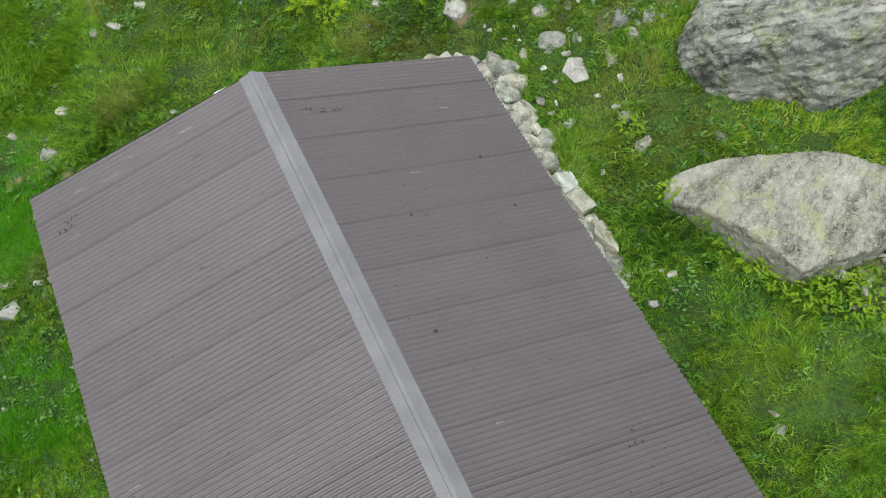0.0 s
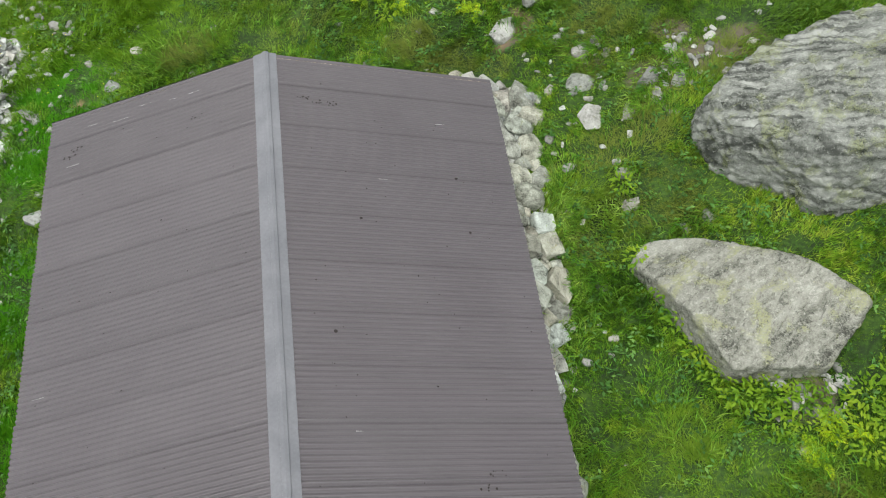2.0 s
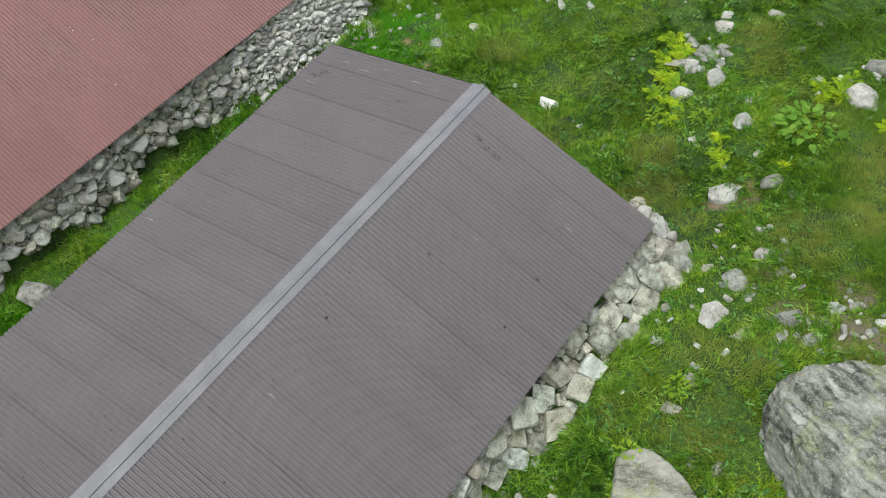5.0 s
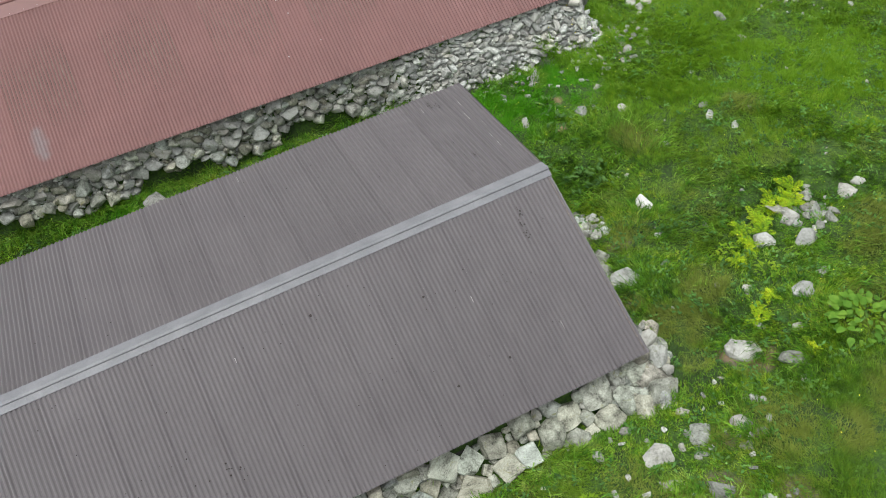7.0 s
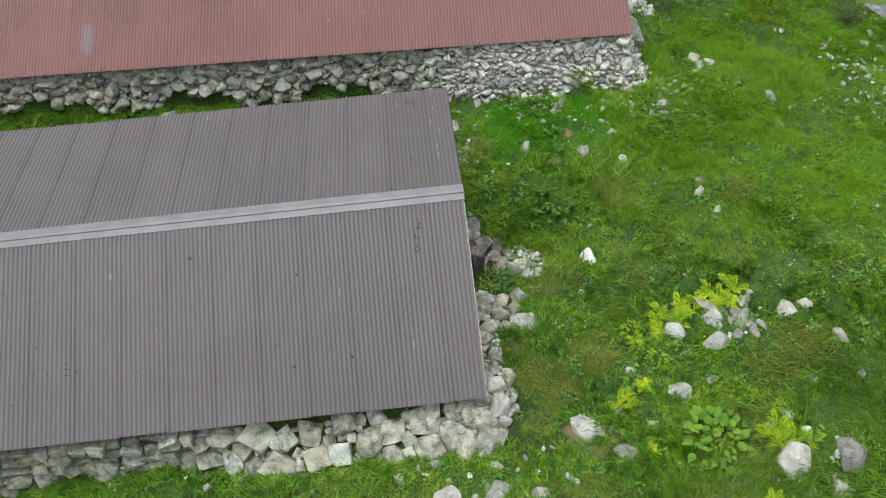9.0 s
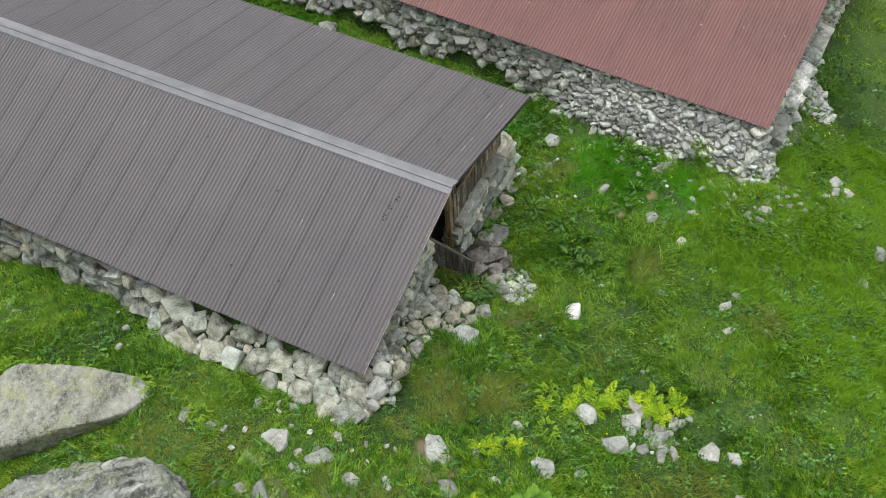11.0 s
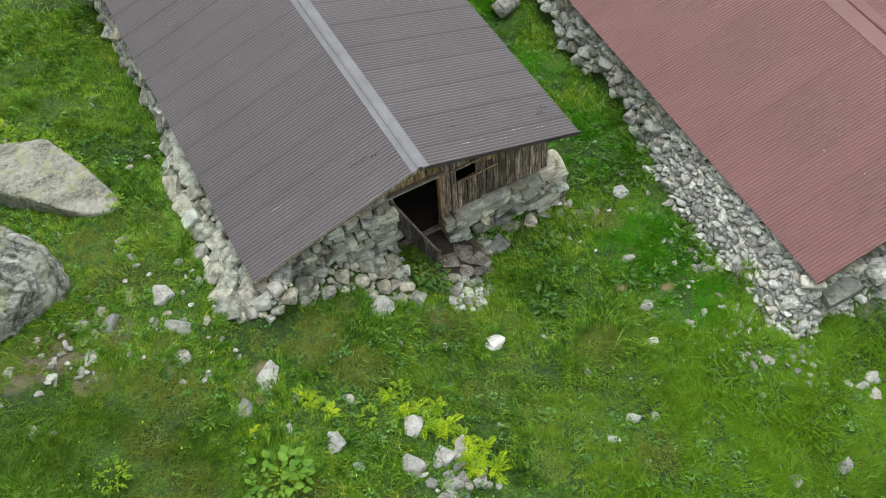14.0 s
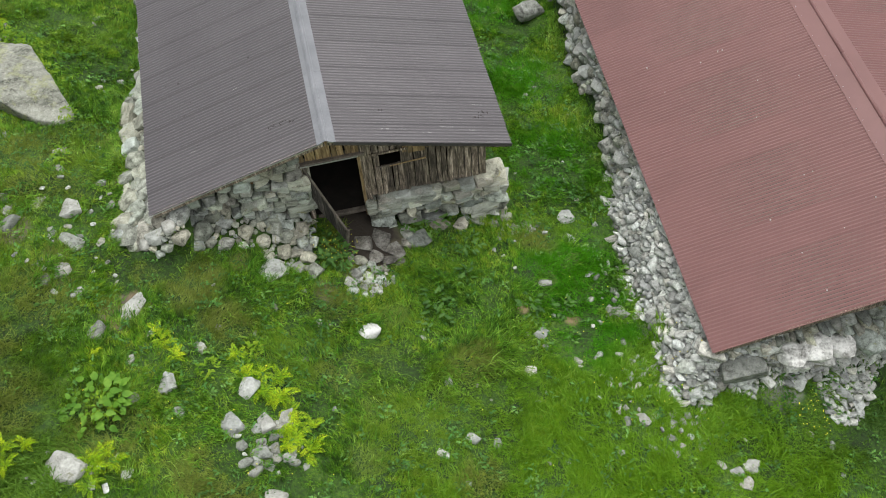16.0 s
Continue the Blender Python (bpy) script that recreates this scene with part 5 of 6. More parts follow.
def build_rubble():
    rnd = random.Random(31)
    spots = []
    # bank along the red-roofed stable: wide and fine near its corner, narrow and coarse further on
    def fine(u, v):
        y = -5.2 + 6.3 * u
        wide = 1.1 if y < -0.6 else 1.1 - 0.35 * (y + 0.6)
        x = stable_edge(y) + 0.15 - v * (wide - 0.14 + 0.14 * math.sin(2.3 * y) + 0.08 * math.sin(6.1 * y + 1))
        if v > 0.8 and math.sin(23 * y) + math.sin(17 * y + 9 * v) > 0.3:
            return None
        return (x, y, float(land(x, y)) + 0.015)
    for p, s in tossed(fine, ((0.24, 0.06), (0.17, 0.4), (0.12, 1.4), (0.085, 1.8), (0.06, 0.8)), 31, 0.72):
        spots.append((*p, s))
    heap("rubble", spots, "bank of small broken grey stones against the stable wall", seed=9)
    def front(u, v):
        x, y = 6.15 + 4.8 * u, -6.5 + 1.9 * v
        if v < 0.66 and math.sin(3.1 * x + 1) + math.sin(1.3 * x - 2.0 * y) + 3.4 * (0.62 - v) > -0.1:
            return None
        return (x, y, float(land(x, y)) + 0.02)
    spots = [(*p, s) for p, s in tossed(front, ((0.3, 0.02), (0.2, 0.2), (0.14, 0.8), (0.1, 1.2), (0.075, 0.8)), 32, 0.75)]
    heap("rubble", spots, "rubble of grey stones at the foot of the stable gable", seed=12)
    # coarse stones further along, thrown close together on a low bank
    def bank(u, v):
        y = 0.5 + 12.8 * u
        wide = 0.44 + 0.08 * math.sin(1.7 * y) + 0.05 * math.sin(5.3 * y)
        x = stable_edge(y) + 0.27 - v * wide
        return (x, y, float(land(x, y)) + 0.03)
    for (x, y, z), s in tossed(bank, ((0.32, 0.10), (0.24, 0.7), (0.16, 1.0)), 33, 0.8):
        piece("stone", rnd.choice(COBBLES if rnd.random() < 0.6 else PALES), at(x, y, min(z, 0.06 - 0.5 * s), s * 1.35, s * 1.0, s * 0.75, rnd.uniform(-18, 18), rnd.uniform(-40, 5), rnd.uniform(0, 360)), STABLE_WALL)
    spots = [(*p, s) for p, s in tossed(bank, ((0.12, 0.6), (0.08, 0.6)), 34, 0.8)]
    heap("rubble", spots, "small grey stones filling the bank under the stable eave", seed=10)
    for a, b in (((7.28, 10.2, -0.22), (7.5, 9.0, -0.2)), ((7.1, 5.75, -0.3), (7.2, 4.95, -0.26)), ((6.75, 0.45, -0.3), (7.05, 0.2, -0.12))):
        a, b = Vector(a), Vector(b)
        bm = bmesh.new()
        bmesh.ops.create_cone(bm, segments=7, radius1=0.035, radius2=0.022, depth=(b - a).length, cap_ends=True)
        bmesh.ops.transform(bm, matrix=look((a + b) / 2, b), verts=bm.verts)
        tagged(part("wooden_pole", bm, M_BEAM), "weathered grey pole lying on the stony bank", "pole", "poles on the bank")
    ob = piece("stone", COBBLES[2], at(6.05, 6.95, -0.85, 0.8, 0.55, 0.45, 5, 5, 20))
    tagged(ob, "large smooth stone fallen between the two buildings", "stone", "stones along the stable")
    # gravel among the turf: uphill slope, and the heap by the ferns
    spots = []
    for cx, cy, r, n, big in ((-6.6, 0.4, 0.9, 14, 0.13), (-2.15, -5.0, 0.4, 26, 0.22), (-7.35, 6.5, 0.5, 30, 0.14), (-7.5, 0.1, 0.7, 20, 0.12), (-5.5, -0.4, 0.8, 16, 0.12), (-4.9, 1.5, 0.8, 14, 0.11), (5.4, -4.6, 1.0, 42, 0.15), (5.5, -2.4, 0.7, 20, 0.14),
                              (0.3, -1.3, 0.5, 30, 0.16), (3.7, -0.1, 0.6, 26, 0.16), (5.9, -5.6, 0.6, 22, 0.15), (-5.3, -5.2, 0.5, 24, 0.14), (4.6, -10.3, 1.0, 36, 0.15), (5.5, -10.7, 0.6, 40, 0.10), (6.6, -10.3, 0.4, 16, 0.09), (7.0, -12.0, 1.0, 30, 0.2), (-4.3, 5.0, 0.5, 14, 0.16)):
        for _ in range(n):
            x, y = rnd.gauss(cx, r * 0.6), rnd.gauss(cy, r * 0.6)
            if -3.4 < x < 3.4 and y > 0.4:
                continue
            spots.append((x, y, float(land(x, y)) + 0.03, rnd.uniform(0.06, big * 1.15)))
    for _ in range(240):
        x, y = rnd.uniform(-11, 11), rnd.uniform(-11, 10)
        if (-4.2 < x < 3.6 and y > -0.2) or (x > 6.2 and y > -5) or (-12 < x < -5.3 and 0.4 < y < 6.4):
            continue
        spots.append((x, y, float(land(x, y)) + 0.005, rnd.uniform(0.05, 0.16)))
    # the larger ones lie as stones of their own
    small = stone_meshes(M_SUNK, 6, 2, 210, worn=True) + stone_meshes(M_PALE, 2, 2, 220, worn=True)
    large = [p for p in spots if p[3] > 0.125]
    for x, y, z, s in large:
        ob = piece("stone", rnd.choice(small), at(x, y, z - 0.035, s * rnd.uniform(0.9, 1.7), s * rnd.uniform(0.75, 1.1), s * rnd.uniform(0.55, 0.75), rnd.uniform(-15, 15), rnd.uniform(-15, 15), rnd.uniform(0, 360)))
        tagged(ob, "small pale stone lying in the turf", "stone", "small stones in the turf")
    spots = [p for p in spots if p[3] <= 0.125]
    heap("scattered_stones", spots, "small pale stones scattered through the turf", "stones", M_SCATTER, seed=14, worn=True)


build_rubble()


# ---- what grows ----
def within(edge, x, y, shrink=0.93):
    """Which points lie inside a closed outline, drawn in a little."""
    c = np.mean(edge, 0)
    e = c + (np.array(edge) - c) * shrink
    odd = np.zeros(np.shape(x), bool)
    for (x0, y0), (x1, y1) in zip(e, np.roll(e, -1, 0)):
        odd ^= ((y0 > y) != (y1 > y)) & (x < x0 + (x1 - x0) * (y - y0) / (y1 - y0 if y1 != y0 else 1e-9))
    return odd


def blocked(x, y):
    """Where no grass stands: under roofs, rocks, rubble and on the trodden place before the doorway."""
    b = (np.abs(x) < 3.65) & (y > 0.35) & (y < 14.4)
    b |= (x > 6.25 + 0.047 * (y + 4.7)) & (y > -4.6)
    b |= (x > stable_edge(y) - np.interp(y, (-0.6, 0.8), (0.72, 0.2)) - np.interp(y, (-0.6, 0.8), (1, 0.4)) * (0.14 * np.sin(2.3 * y) + 0.1 * np.sin(6.1 * y + 1))) & (y > -5.0 - 0.2 * np.sin(3 * x))
    b |= (x < -3.6) & (x > -4.2) & (y > -0.5) & (y < 4.4)
    b |= ((x - 0.62) / 0.75) ** 2 + ((y + 0.15) / 0.8) ** 2 < 1
    b |= within(PALE_EDGE, x, y) | within(DARK_EDGE, x, y)
    b |= (x > -4.5) & (x < -0.7) & (y < 0.5) & (y > 0.08 + np.interp(x, (-4.6, -3.7, -2.9, -1.95, -1.5, -0.8), (0.1, -0.52, -0.3, -0.38, -0.75, -1.0)))
    b |= ((x + 7.6) / 0.75) ** 2 + ((y - 0.1) / 0.45) ** 2 + 1.4 * np.sin(9 * x + 2 * y) * np.sin(11 * y - 3 * x) < 0.15
    for px, py, r in ((4.3, -2.88, 0.17), (3.34, -2.45, 0.16), (-4.34, -1.45, 0.22)):
        b |= np.hypot(x - px, y - py) < r * (1 + 0.4 * np.sin(5 * np.arctan2(y - py, x - px)))
    b |= np.abs(y + 19.6 - 9 * (x + 24) / 46) < 1.4
    return b


def blades(name, count, seed, height, width, per, material, label, keep, lean=0.55, spread=0.05, region=(-13.5, 9.5, -13, 12), clump=0, spots=None, bent=True):
    """Grass as thin blades in tufts, bent or straight, combed by wind and trodden by hooves."""
    rs = np.random.RandomState(seed)
    x, y = rs.uniform(region[0], region[1], count), rs.uniform(region[2], region[3], count)
    if clump:
        n = count // clump
        x = np.concatenate([x[: count // 3], (np.repeat(x[-n:], clump) + rs.normal(0, 0.09, n * clump))[: count - count // 3]])
        y = np.concatenate([y[: count // 3], (np.repeat(y[-n:], clump) + rs.normal(0, 0.09, n * clump))[: count - count // 3]])
    if spots is not None:
        x, y, count = spots[:, 0], spots[:, 1], len(spots)
    ok = ~blocked(x, y) & keep(x, y, rs.rand(count))
    x, y = x[ok], y[ok]
    n = len(x)
    tuft_h = height * (0.75 + 0.35 * field(x, y, 1.0) + 0.75 * field(3.3 * x, 3.3 * y, 0.7) + 0.45 * field(6.1 * y, 6.1 * x, 2.2) + rs.uniform(-0.2, 0.3, n)).clip(0.25, 2)
    comb = 2.5 * np.pi * field(0.6 * x, 0.6 * y, 0.5)
    x, y, tuft_h, comb = (np.repeat(v, per) for v in (x, y, tuft_h, comb))
    k = len(x)
    x, y = x + rs.normal(0, spread, k), y + rs.normal(0, spread, k)
    z = land(x, y) - 0.01
    h = tuft_h * rs.uniform(0.6, 1.25, k)
    a = comb + rs.normal(0, 0.9, k)
    ln = lean * rs.uniform(0.4, 1.7, k)
    dx, dy = np.cos(a), np.sin(a)
    w = width * rs.uniform(0.7, 1.3, k)
    face = a + rs.uniform(0.6, 2.5, k)
    wx, wy = np.cos(face) * w / 2, np.sin(face) * w / 2
    mx, my, mz = x + dx * h * ln * 0.3, y + dy * h * ln * 0.3, z + h * 0.5
    tx, ty, tz = x + dx * h * ln, y + dy * h * ln, z + h * np.sqrt(np.maximum(1 - (ln * 0.8) ** 2, 0.12))
    tip = np.stack([tx, ty, tz], -1)
    if bent:
        v = np.stack([np.stack([x, y, z], -1), np.stack([mx - wx, my - wy, mz], -1), np.stack([mx + wx, my + wy, mz], -1), tip], 1).reshape(-1, 3)
        loops = (np.arange(k)[:, None] * 4 + np.array([[0, 2, 1, 1, 2, 3]])).ravel()
        sizes = np.full(2 * k, 3)
    else:
        v = np.stack([np.stack([x - wx, y - wy, z], -1), np.stack([x + wx, y + wy, z], -1), tip], 1).reshape(-1, 3)
        loops, sizes = np.arange(3 * k), np.full(k, 3)
    me = arrays(name, v, loops, sizes, material)
    return tagged(new(name, me), label, "grass", kind="stuff")


blades("grass", 168000, 1, 0.135, 0.019, 11, M_GRASS, "short green alpine meadow grass", lambda x, y, r: r < 1.05 + 0.4 * field(1.7 * x, 1.7 * y), lean=0.85, spread=0.05, clump=12, bent=False)
blades("far_grass", 42000, 5, 0.16, 0.036, 4, M_GRASS, "rough green grass of the outer meadow", lambda x, y, r: (x < -13.3) | (x > 9.3) | (y < -12.8) | (y > 11.8), lean=0.85, spread=0.1, region=(-20, 22, -22, 18))
blades("tussock_grass", 30000, 2, 0.21, 0.016, 7, M_TALL, "longer windblown tussocks of meadow grass", lambda x, y, r: r < (0.4 + 0.8 * field(x, y, 2.0)) * np.where((x > 3.6) & (y > -3.6), 0.25, 1.0), lean=0.95, spread=0.06)


def fringes():
    """Longer tufts round the stones in the turf and along the rubble."""
    rs = np.random.RandomState(12)
    rings = []
    for x, y, s in FRONT + BELOW + UPHILL:
        n = int(26 * s / 0.3)
        a, r = rs.uniform(0, 2 * np.pi, n), s * rs.uniform(0.42, 0.68, n)
        rings.append(np.stack([x + r * np.cos(a), y + r * np.sin(a)], -1))
    y = rs.uniform(-5.3, 12, 1500)
    x = stable_edge(y) - np.interp(y, (-0.6, 0.8), (0.72, 0.2)) - np.interp(y, (-0.6, 0.8), (1, 0.4)) * (0.14 * np.sin(2.3 * y) + 0.1 * np.sin(6.1 * y + 1)) - np.abs(rs.normal(0, 0.16, 1500))
    rings.append(np.stack([x, y], -1))
    y = rs.uniform(-0.3, 9, 700)
    x = -np.interp(y, (0, 3.7, 4.8, 9), (4.5, 4.5, 3.95, 3.9)) - np.abs(rs.normal(0, 0.12, 700))
    rings.append(np.stack([x, y], -1))
    x = rs.uniform(6, 11, 500)
    rings.append(np.stack([x, -5.9 + 0.3 * np.sin(3 * x) + rs.normal(0, 0.25, 500)], -1))
    blades("fringe_grass", 0, 6, 0.19, 0.017, 8, M_TALL, "tufts of longer grass round the stones", lambda x, y, r: r < 0.85, lean=1.0, spread=0.05, spots=np.concatenate(rings))


fringes()


def leaf_mesh(name, length, width, material, fold=0.25, cuts=4, droop=0.35, wave=0.0):
    """One leaf along +x: a pointed oval folded at the midrib and drooping to its tip."""
    bm = bmesh.new()
    rows = []
    for k in range(cuts + 1):
        t = k / cuts
        half = width / 2 * math.sin(math.pi * min(0.97, 0.08 + 0.92 * t) ** 0.8) + 0.002
        zx = -droop * length * t * t + 0.15 * length * t
        sw = wave * math.sin(k * 2.3)
        rows.append([bm.verts.new((length * t, -half, zx + fold * half + sw)), bm.verts.new((length * t, 0, zx)), bm.verts.new((length * t, half, zx + fold * half - sw))])
    for a, b in zip(rows, rows[1:]):
        bm.faces.new((a[0], b[0], b[1], a[1]))
        bm.faces.new((a[1], b[1], b[2], a[2]))
    me = bpy.data.meshes.new(name)
    bm.to_mesh(me)
    bm.free()
    me.shade_smooth()
    me.materials.append(material)
    return me


def frond_mesh(seed):
    """A bracken frond along +x: an arched stalk with paired leaflets shrinking to the tip."""
    rnd = random.Random(seed)
    bm = bmesh.new()
    L, n = 0.5, 15
    for k in range(n):
        t = (k + 1) / n
        x = L * t
        z = 0.34 * t - 0.42 * t * t
        size = 0.145 * math.sin(math.pi * (0.15 + 0.85 * t)) ** 0.8 + 0.015
        for sgn in (-1, 1):
            ang = sgn * (1.15 - 0.4 * t) + rnd.uniform(-0.1, 0.1)
            d = Vector((math.cos(ang), math.sin(ang), -0.12 + rnd.uniform(-0.12, 0.12)))
            s = Vector((-math.sin(ang), math.cos(ang), 0.1)) * 0.0135
            p = Vector((x, 0, z))
            a, b, c, e = p, p + d * size * 0.5 + s, p + d * size, p + d * size * 0.5 - s
            bm.faces.new([bm.verts.new(q) for q in (a, e, c, b)])
    for k in range(n):
        t0, t1 = k / n, (k + 1) / n
        q = [Vector((L * t, w, 0.34 * t - 0.42 * t * t + 0.002)) for t, w in ((t0, -0.004), (t1, -0.003), (t1, 0.003), (t0, 0.004))]
        bm.faces.new([bm.verts.new(v) for v in q])
    me = bpy.data.meshes.new("frond")
    bm.to_mesh(me)
    bm.free()
    me.materials.append(M_FERN)
    return me


FRONDS = [frond_mesh(k) for k in range(4)]


def fern(x, y, size, seed, words="bright yellow-green bracken clump in the meadow"):
    rnd = random.Random(seed)
    z = float(land(x, y))
    ob = tagged(empty("bracken", (x, y, z)), words, "fern", "bracken clumps")
    for k in range(rnd.randint(8, 11)):
        s = size * rnd.uniform(0.7, 1.25)
        piece("frond", rnd.choice(FRONDS), at(rnd.uniform(-0.06, 0.06), rnd.uniform(-0.06, 0.06), rnd.uniform(0.0, 0.08), s, s, s, rnd.uniform(-15, 15), rnd.uniform(-30, 5), k * 40 + rnd.uniform(-18, 18)), ob)


FERNS = [(-2.45, -3.2, 0.7), (-2.2, -3.45, 0.8), (-1.95, -3.75, 0.9), (-1.85, -4.1, 0.9), (-1.7, -4.5, 1.0), (-1.5, -4.75, 0.9), (-1.55, -5.1, 0.9), (-1.8, -4.95, 0.8), (-3.76, -2.48, 0.7), (-3.7, -2.75, 0.6),
         (-4.9, -4.85, 0.8), (-5.05, -5.25, 0.9), (-4.75, -5.0, 0.7), (-6.25, -4.6, 0.8), (-6.5, -4.5, 0.7), (-4.95, -2.87, 0.5), (-7.3, 7.15, 0.8), (-7.6, 7.0, 0.7), (-7.1, 7.3, 0.7)]
for i, (x, y, s) in enumerate(FERNS):
    for q in range(2):
        fx, fy = x + 0.16 * math.sin(i * 2.3 + 3 * q), y + 0.16 * math.cos(i * 1.7 + 3 * q)
        fern(fx, fy, s * (0.62 - 0.12 * q), 100 + i + 50 * q)

DOCK_LEAF = leaf_mesh("leaf", 0.26, 0.19, M_DOCK, 0.2, 5, 0.3, 0.008)
HERB_LEAF = leaf_mesh("leaf", 0.14, 0.06, M_HERB, 0.3, 3, 0.3)


def leafy_plant(name, x, y, radius, count, leaf, words, category, seed, lo=0.6, hi=1.15):
    rnd = random.Random(seed)
    ob = tagged(empty(name, (x, y, float(land(x, y)))), words, category)
    for k in range(count):
        a, r = rnd.uniform(0, 360), radius * math.sqrt(rnd.random())
        s = rnd.uniform(lo, hi)
        piece("leaf", leaf, at(r * math.cos(radians(a)), r * math.sin(radians(a)), rnd.uniform(0.08, 0.28) * (1.2 - r / radius * 0.5), s, s, s, rnd.uniform(-20, 20), rnd.uniform(-25, 15), a + rnd.uniform(-50, 50)), ob)


leafy_plant("dock_plant", -4.91, -3.85, 0.55, 72, DOCK_LEAF, "broad-leaved green dock plant growing in the meadow", "plant", 1, 0.4, 0.82)
for i, (x, y, r, n) in enumerate(((1.45, -2.4, 0.35, 30), (1.9, 0.05, 0.35, 30), (1.45, 0.1, 0.22, 20), (2.6, -0.55, 0.3, 22), (3.5, -2.45, 0.3, 24), (4.2, -2.6, 0.25, 18), (-0.35, -0.3, 0.3, 60), (-0.2, -0.65, 0.28, 50), (-0.5, -0.7, 0.2, 30), (1.6, -1.9, 0.3, 22), (2.4, -1.4, 0.25, 18))):
    leafy_plant("nettle_clump", x, y, r, n, HERB_LEAF, "dark green leafy weeds before the barn", "plant", 20 + i, 0.65, 1.25)


SPROUT = leaf_mesh("leaf", 0.095, 0.04, M_SPROUT, 0.3, 4, 0.35, 0.004)
for i, (x, y, r) in enumerate(((-5.5, 3.75, 0.2), (-5.8, 4.4, 0.22), (-5.85, 4.9, 0.22), (-6.0, 5.35, 0.25), (-6.2, 5.85, 0.28), (-6.45, 6.25, 0.32), (-6.8, 6.35, 0.34), (-7.1, 6.6, 0.34), (-7.5, 6.75, 0.32), (-6.75, 6.75, 0.28),
                               (-8.0, 6.7, 0.34), (-8.4, 6.5, 0.3), (-8.7, 6.0, 0.3), (-5.58, 2.37, 0.2), (-8.2, 7.1, 0.3), (-7.8, 7.4, 0.3), (-4.8, -3.9, 0.3), (-7.3, -2.6, 0.3), (-2.2, -3.0, 0.2), (-3.0, -3.3, 0.2))):
    leafy_plant("leafy_herb", x, y, r, int(80 * r / 0.3), SPROUT, "yellow-green leafy herb growing beside a boulder" if y > 0 else "yellow-green leafy herb in the meadow", "plant", 60 + i, 0.6, 1.1)


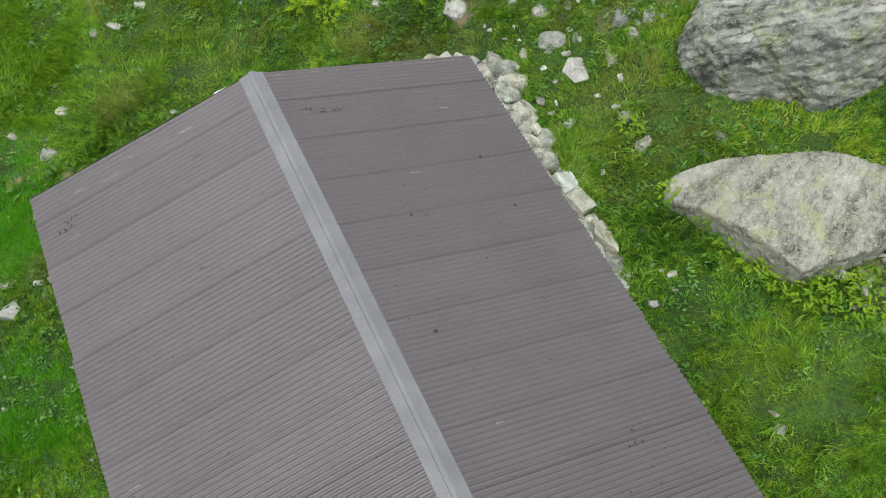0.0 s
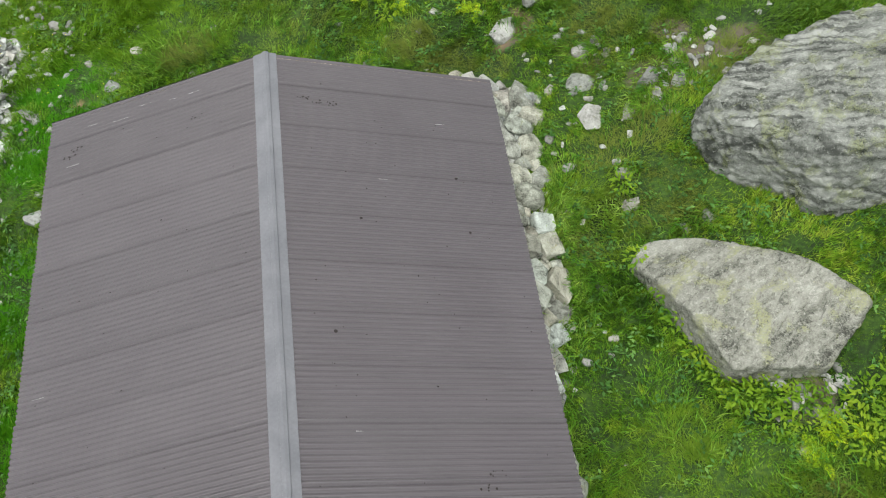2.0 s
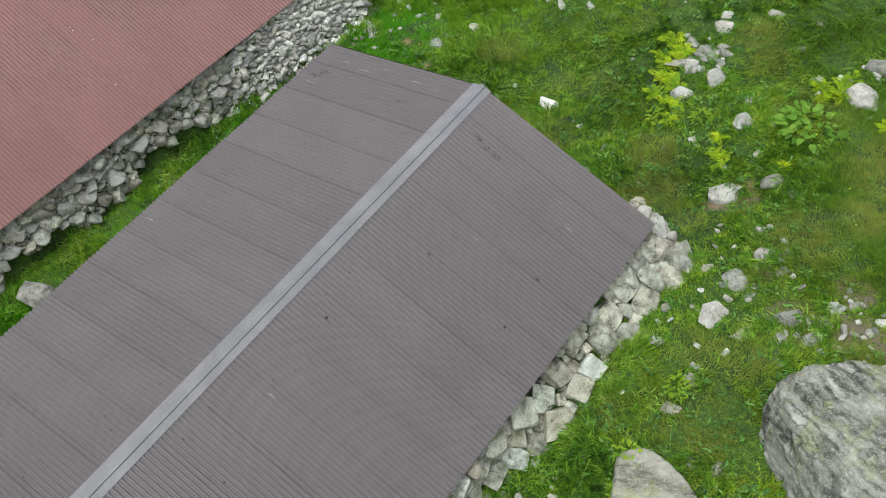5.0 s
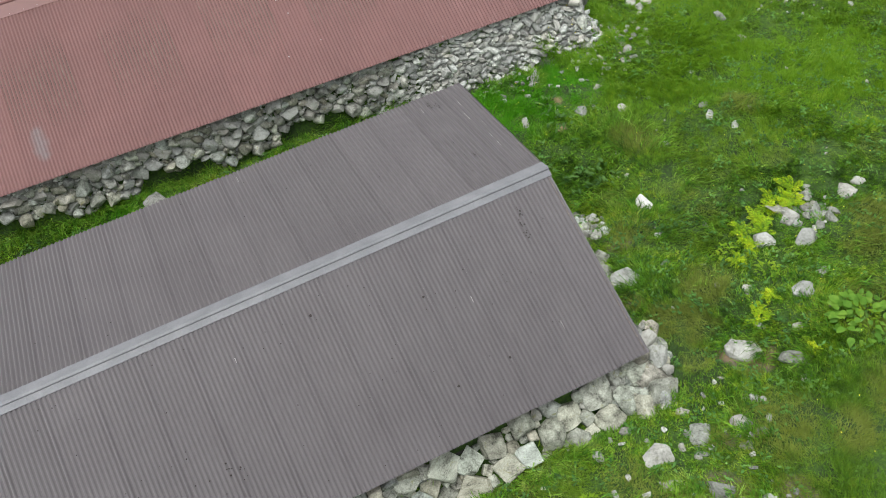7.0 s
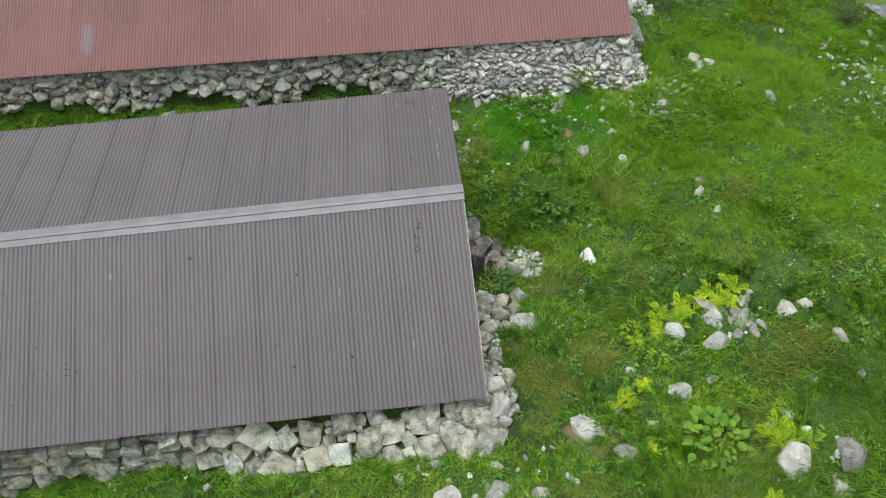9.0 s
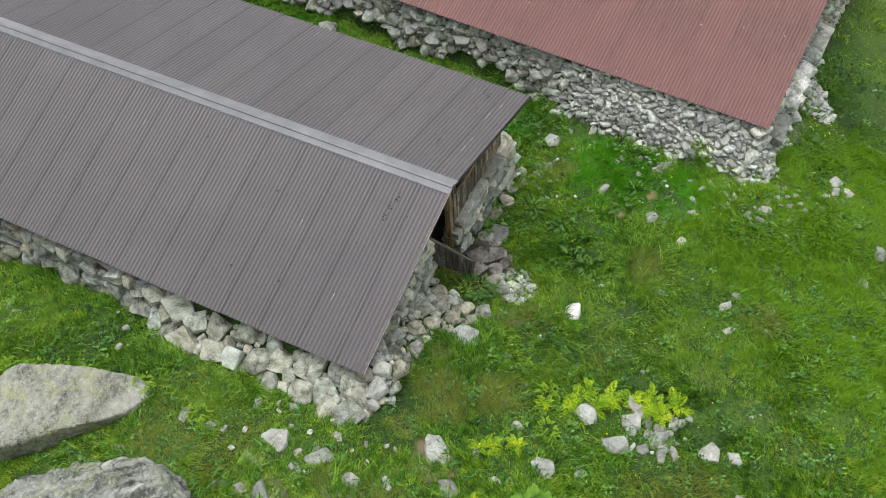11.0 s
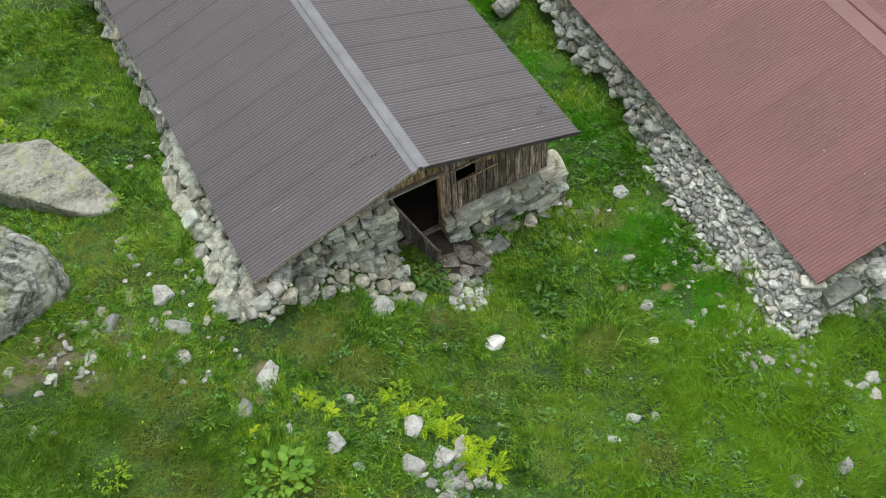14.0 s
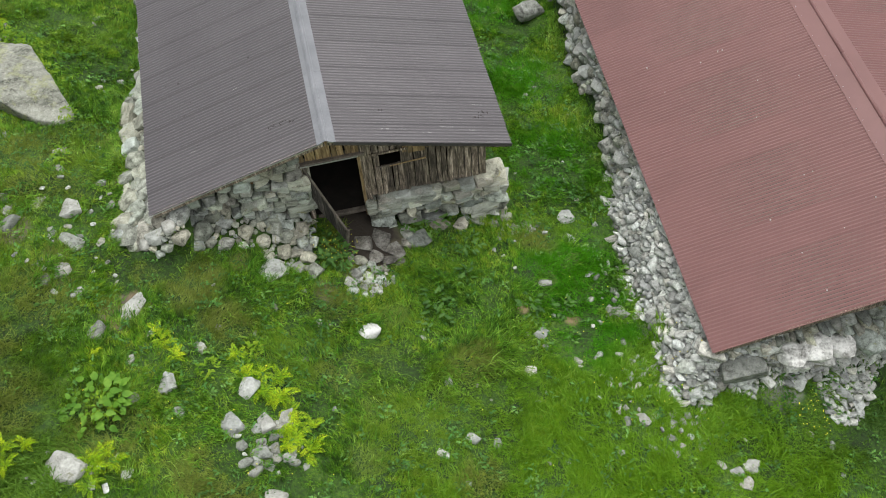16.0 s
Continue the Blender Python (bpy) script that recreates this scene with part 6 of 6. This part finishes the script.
def herb_cover():
    """Low broad-leaved herbs among the grass, and yellow flowers."""
    rs = np.random.RandomState(9)
    c = 8500
    x, y = rs.uniform(-12, 12, c), rs.uniform(-12, 12, c)
    ok = ~blocked(x, y) & (rs.rand(c) < 0.4 + 0.6 * field(x, y, 4.0))
    x, y = np.repeat(x[ok], 7), np.repeat(y[ok], 7)
    k = len(x)
    x, y = x + rs.normal(0, 0.05, k), y + rs.normal(0, 0.05, k)
    z = land(x, y) + rs.uniform(0.03, 0.12, k)
    a, L, W = rs.uniform(0, 6.3, k), rs.uniform(0.05, 0.12, k), rs.uniform(0.025, 0.055, k)
    dx, dy, up = np.cos(a), np.sin(a), rs.uniform(-0.2, 0.5, k)
    p0 = np.stack([x, y, z], -1)
    tip = p0 + np.stack([dx * L, dy * L, up * L], -1)
    mid = (p0 + tip) / 2 + np.stack([0 * L, 0 * L, L * 0.12], -1)
    s = np.stack([-dy * W / 2, dx * W / 2, 0 * W], -1)
    v = np.stack([p0, mid - s, tip, mid + s], 1).reshape(-1, 3)
    f = np.arange(4 * k)
    tagged(new("herbs", arrays("herbs", v, f, np.full(k, 4), M_HERB)), "low broad-leaved herbs among the grass", "herbs", kind="stuff")
    vs, n = [], 0
    for cx, cy, r, c in ((-0.25, -0.45, 0.36, 90), (5.6, -4.9, 0.8, 30), (8.4, -5.9, 0.4, 40), (-3.2, -4.5, 2.5, 24), (4.6, -3.4, 1.2, 24), (-1.0, -7.5, 3.5, 30), (4.3, -7.5, 2.5, 20), (-7, -3, 2, 16)):
        px, py = rs.normal(cx, r * 0.6, c), rs.normal(cy, r * 0.6, c)
        for qx, qy in zip(px, py):
            qz, h = float(land(qx, qy)) + rs.uniform(0.12, 0.24), rs.uniform(0.007, 0.013)
            for t in range(5):
                vs.append((qx + h * math.cos(t * 1.257), qy + h * math.sin(t * 1.257), qz + 0.003 * (t % 2)))
            n += 1
    tagged(new("yellow_flowers", arrays("yellow_flowers", vs, np.arange(5 * n), np.full(n, 5), M_YELLOW)), "tiny yellow meadow flowers", "flowers", kind="stuff")


herb_cover()


def build_stream():
    """The edge of a stony stream below the meadow, with a willow bush on its bank."""
    n = 60
    vs, fs = [], []
    for k in range(n):
        t = k / (n - 1)
        x, y = -24 + 46 * t, -19.6 + 9 * t + 0.3 * math.sin(17 * t)
        for w in (-1.6, -0.6, 0.6, 1.6):
            vs.append((x - 0.25 * w, y + w * 0.9, float(land(x - 0.25 * w, y + w * 0.9)) + 0.05 + 0.02 * math.sin(5 * w + 11 * t)))
    for k in range(n - 1):
        for q in range(3):
            a = k * 4 + q
            fs.append((a, a + 4, a + 5, a + 1))
    f = np.array(fs)
    tagged(new("stream", arrays("stream", vs, f.ravel(), np.full(len(f), 4), M_WATER, smooth=True)), "shallow grey mountain stream below the meadow", "stream", kind="structure")
    bush = tagged(empty("willow_bush", (7.75, -11.1, float(land(7.75, -11.1)))), "low grey-green willow bush on the stream bank", "bush")
    rnd = random.Random(3)
    bm, wood = bmesh.new(), bmesh.new()
    for k in range(46):
        a, b = rnd.uniform(0, 6.3), rnd.uniform(0.25, 1.0)
        tip = Vector((math.cos(a) * b * 0.75, math.sin(a) * b * 0.6, rnd.uniform(0.35, 0.85) * (1.2 - 0.5 * b)))
        side = Vector((-math.sin(a), math.cos(a), 0)) * 0.01
        wood.faces.new([wood.verts.new(q) for q in (side, tip, -side)])
        for q in range(26):
            p = tip * rnd.uniform(0.35, 1.05) + Vector((rnd.gauss(0, 0.05), rnd.gauss(0, 0.05), rnd.gauss(0, 0.05)))
            d = Vector((rnd.gauss(0, 1), rnd.gauss(0, 1), rnd.gauss(0.4, 0.6))).normalized() * 0.06
            s = d.cross(Vector((rnd.gauss(0, 1), rnd.gauss(0, 1), rnd.gauss(0, 1)))).normalized() * 0.012
            bm.faces.new([bm.verts.new(v) for v in (p, p + d * 0.5 + s, p + d, p + d * 0.5 - s)])
    part("brushwood", wood, M_BEAM, bush)
    part("crown", bm, M_SHRUB, bush)


build_stream()
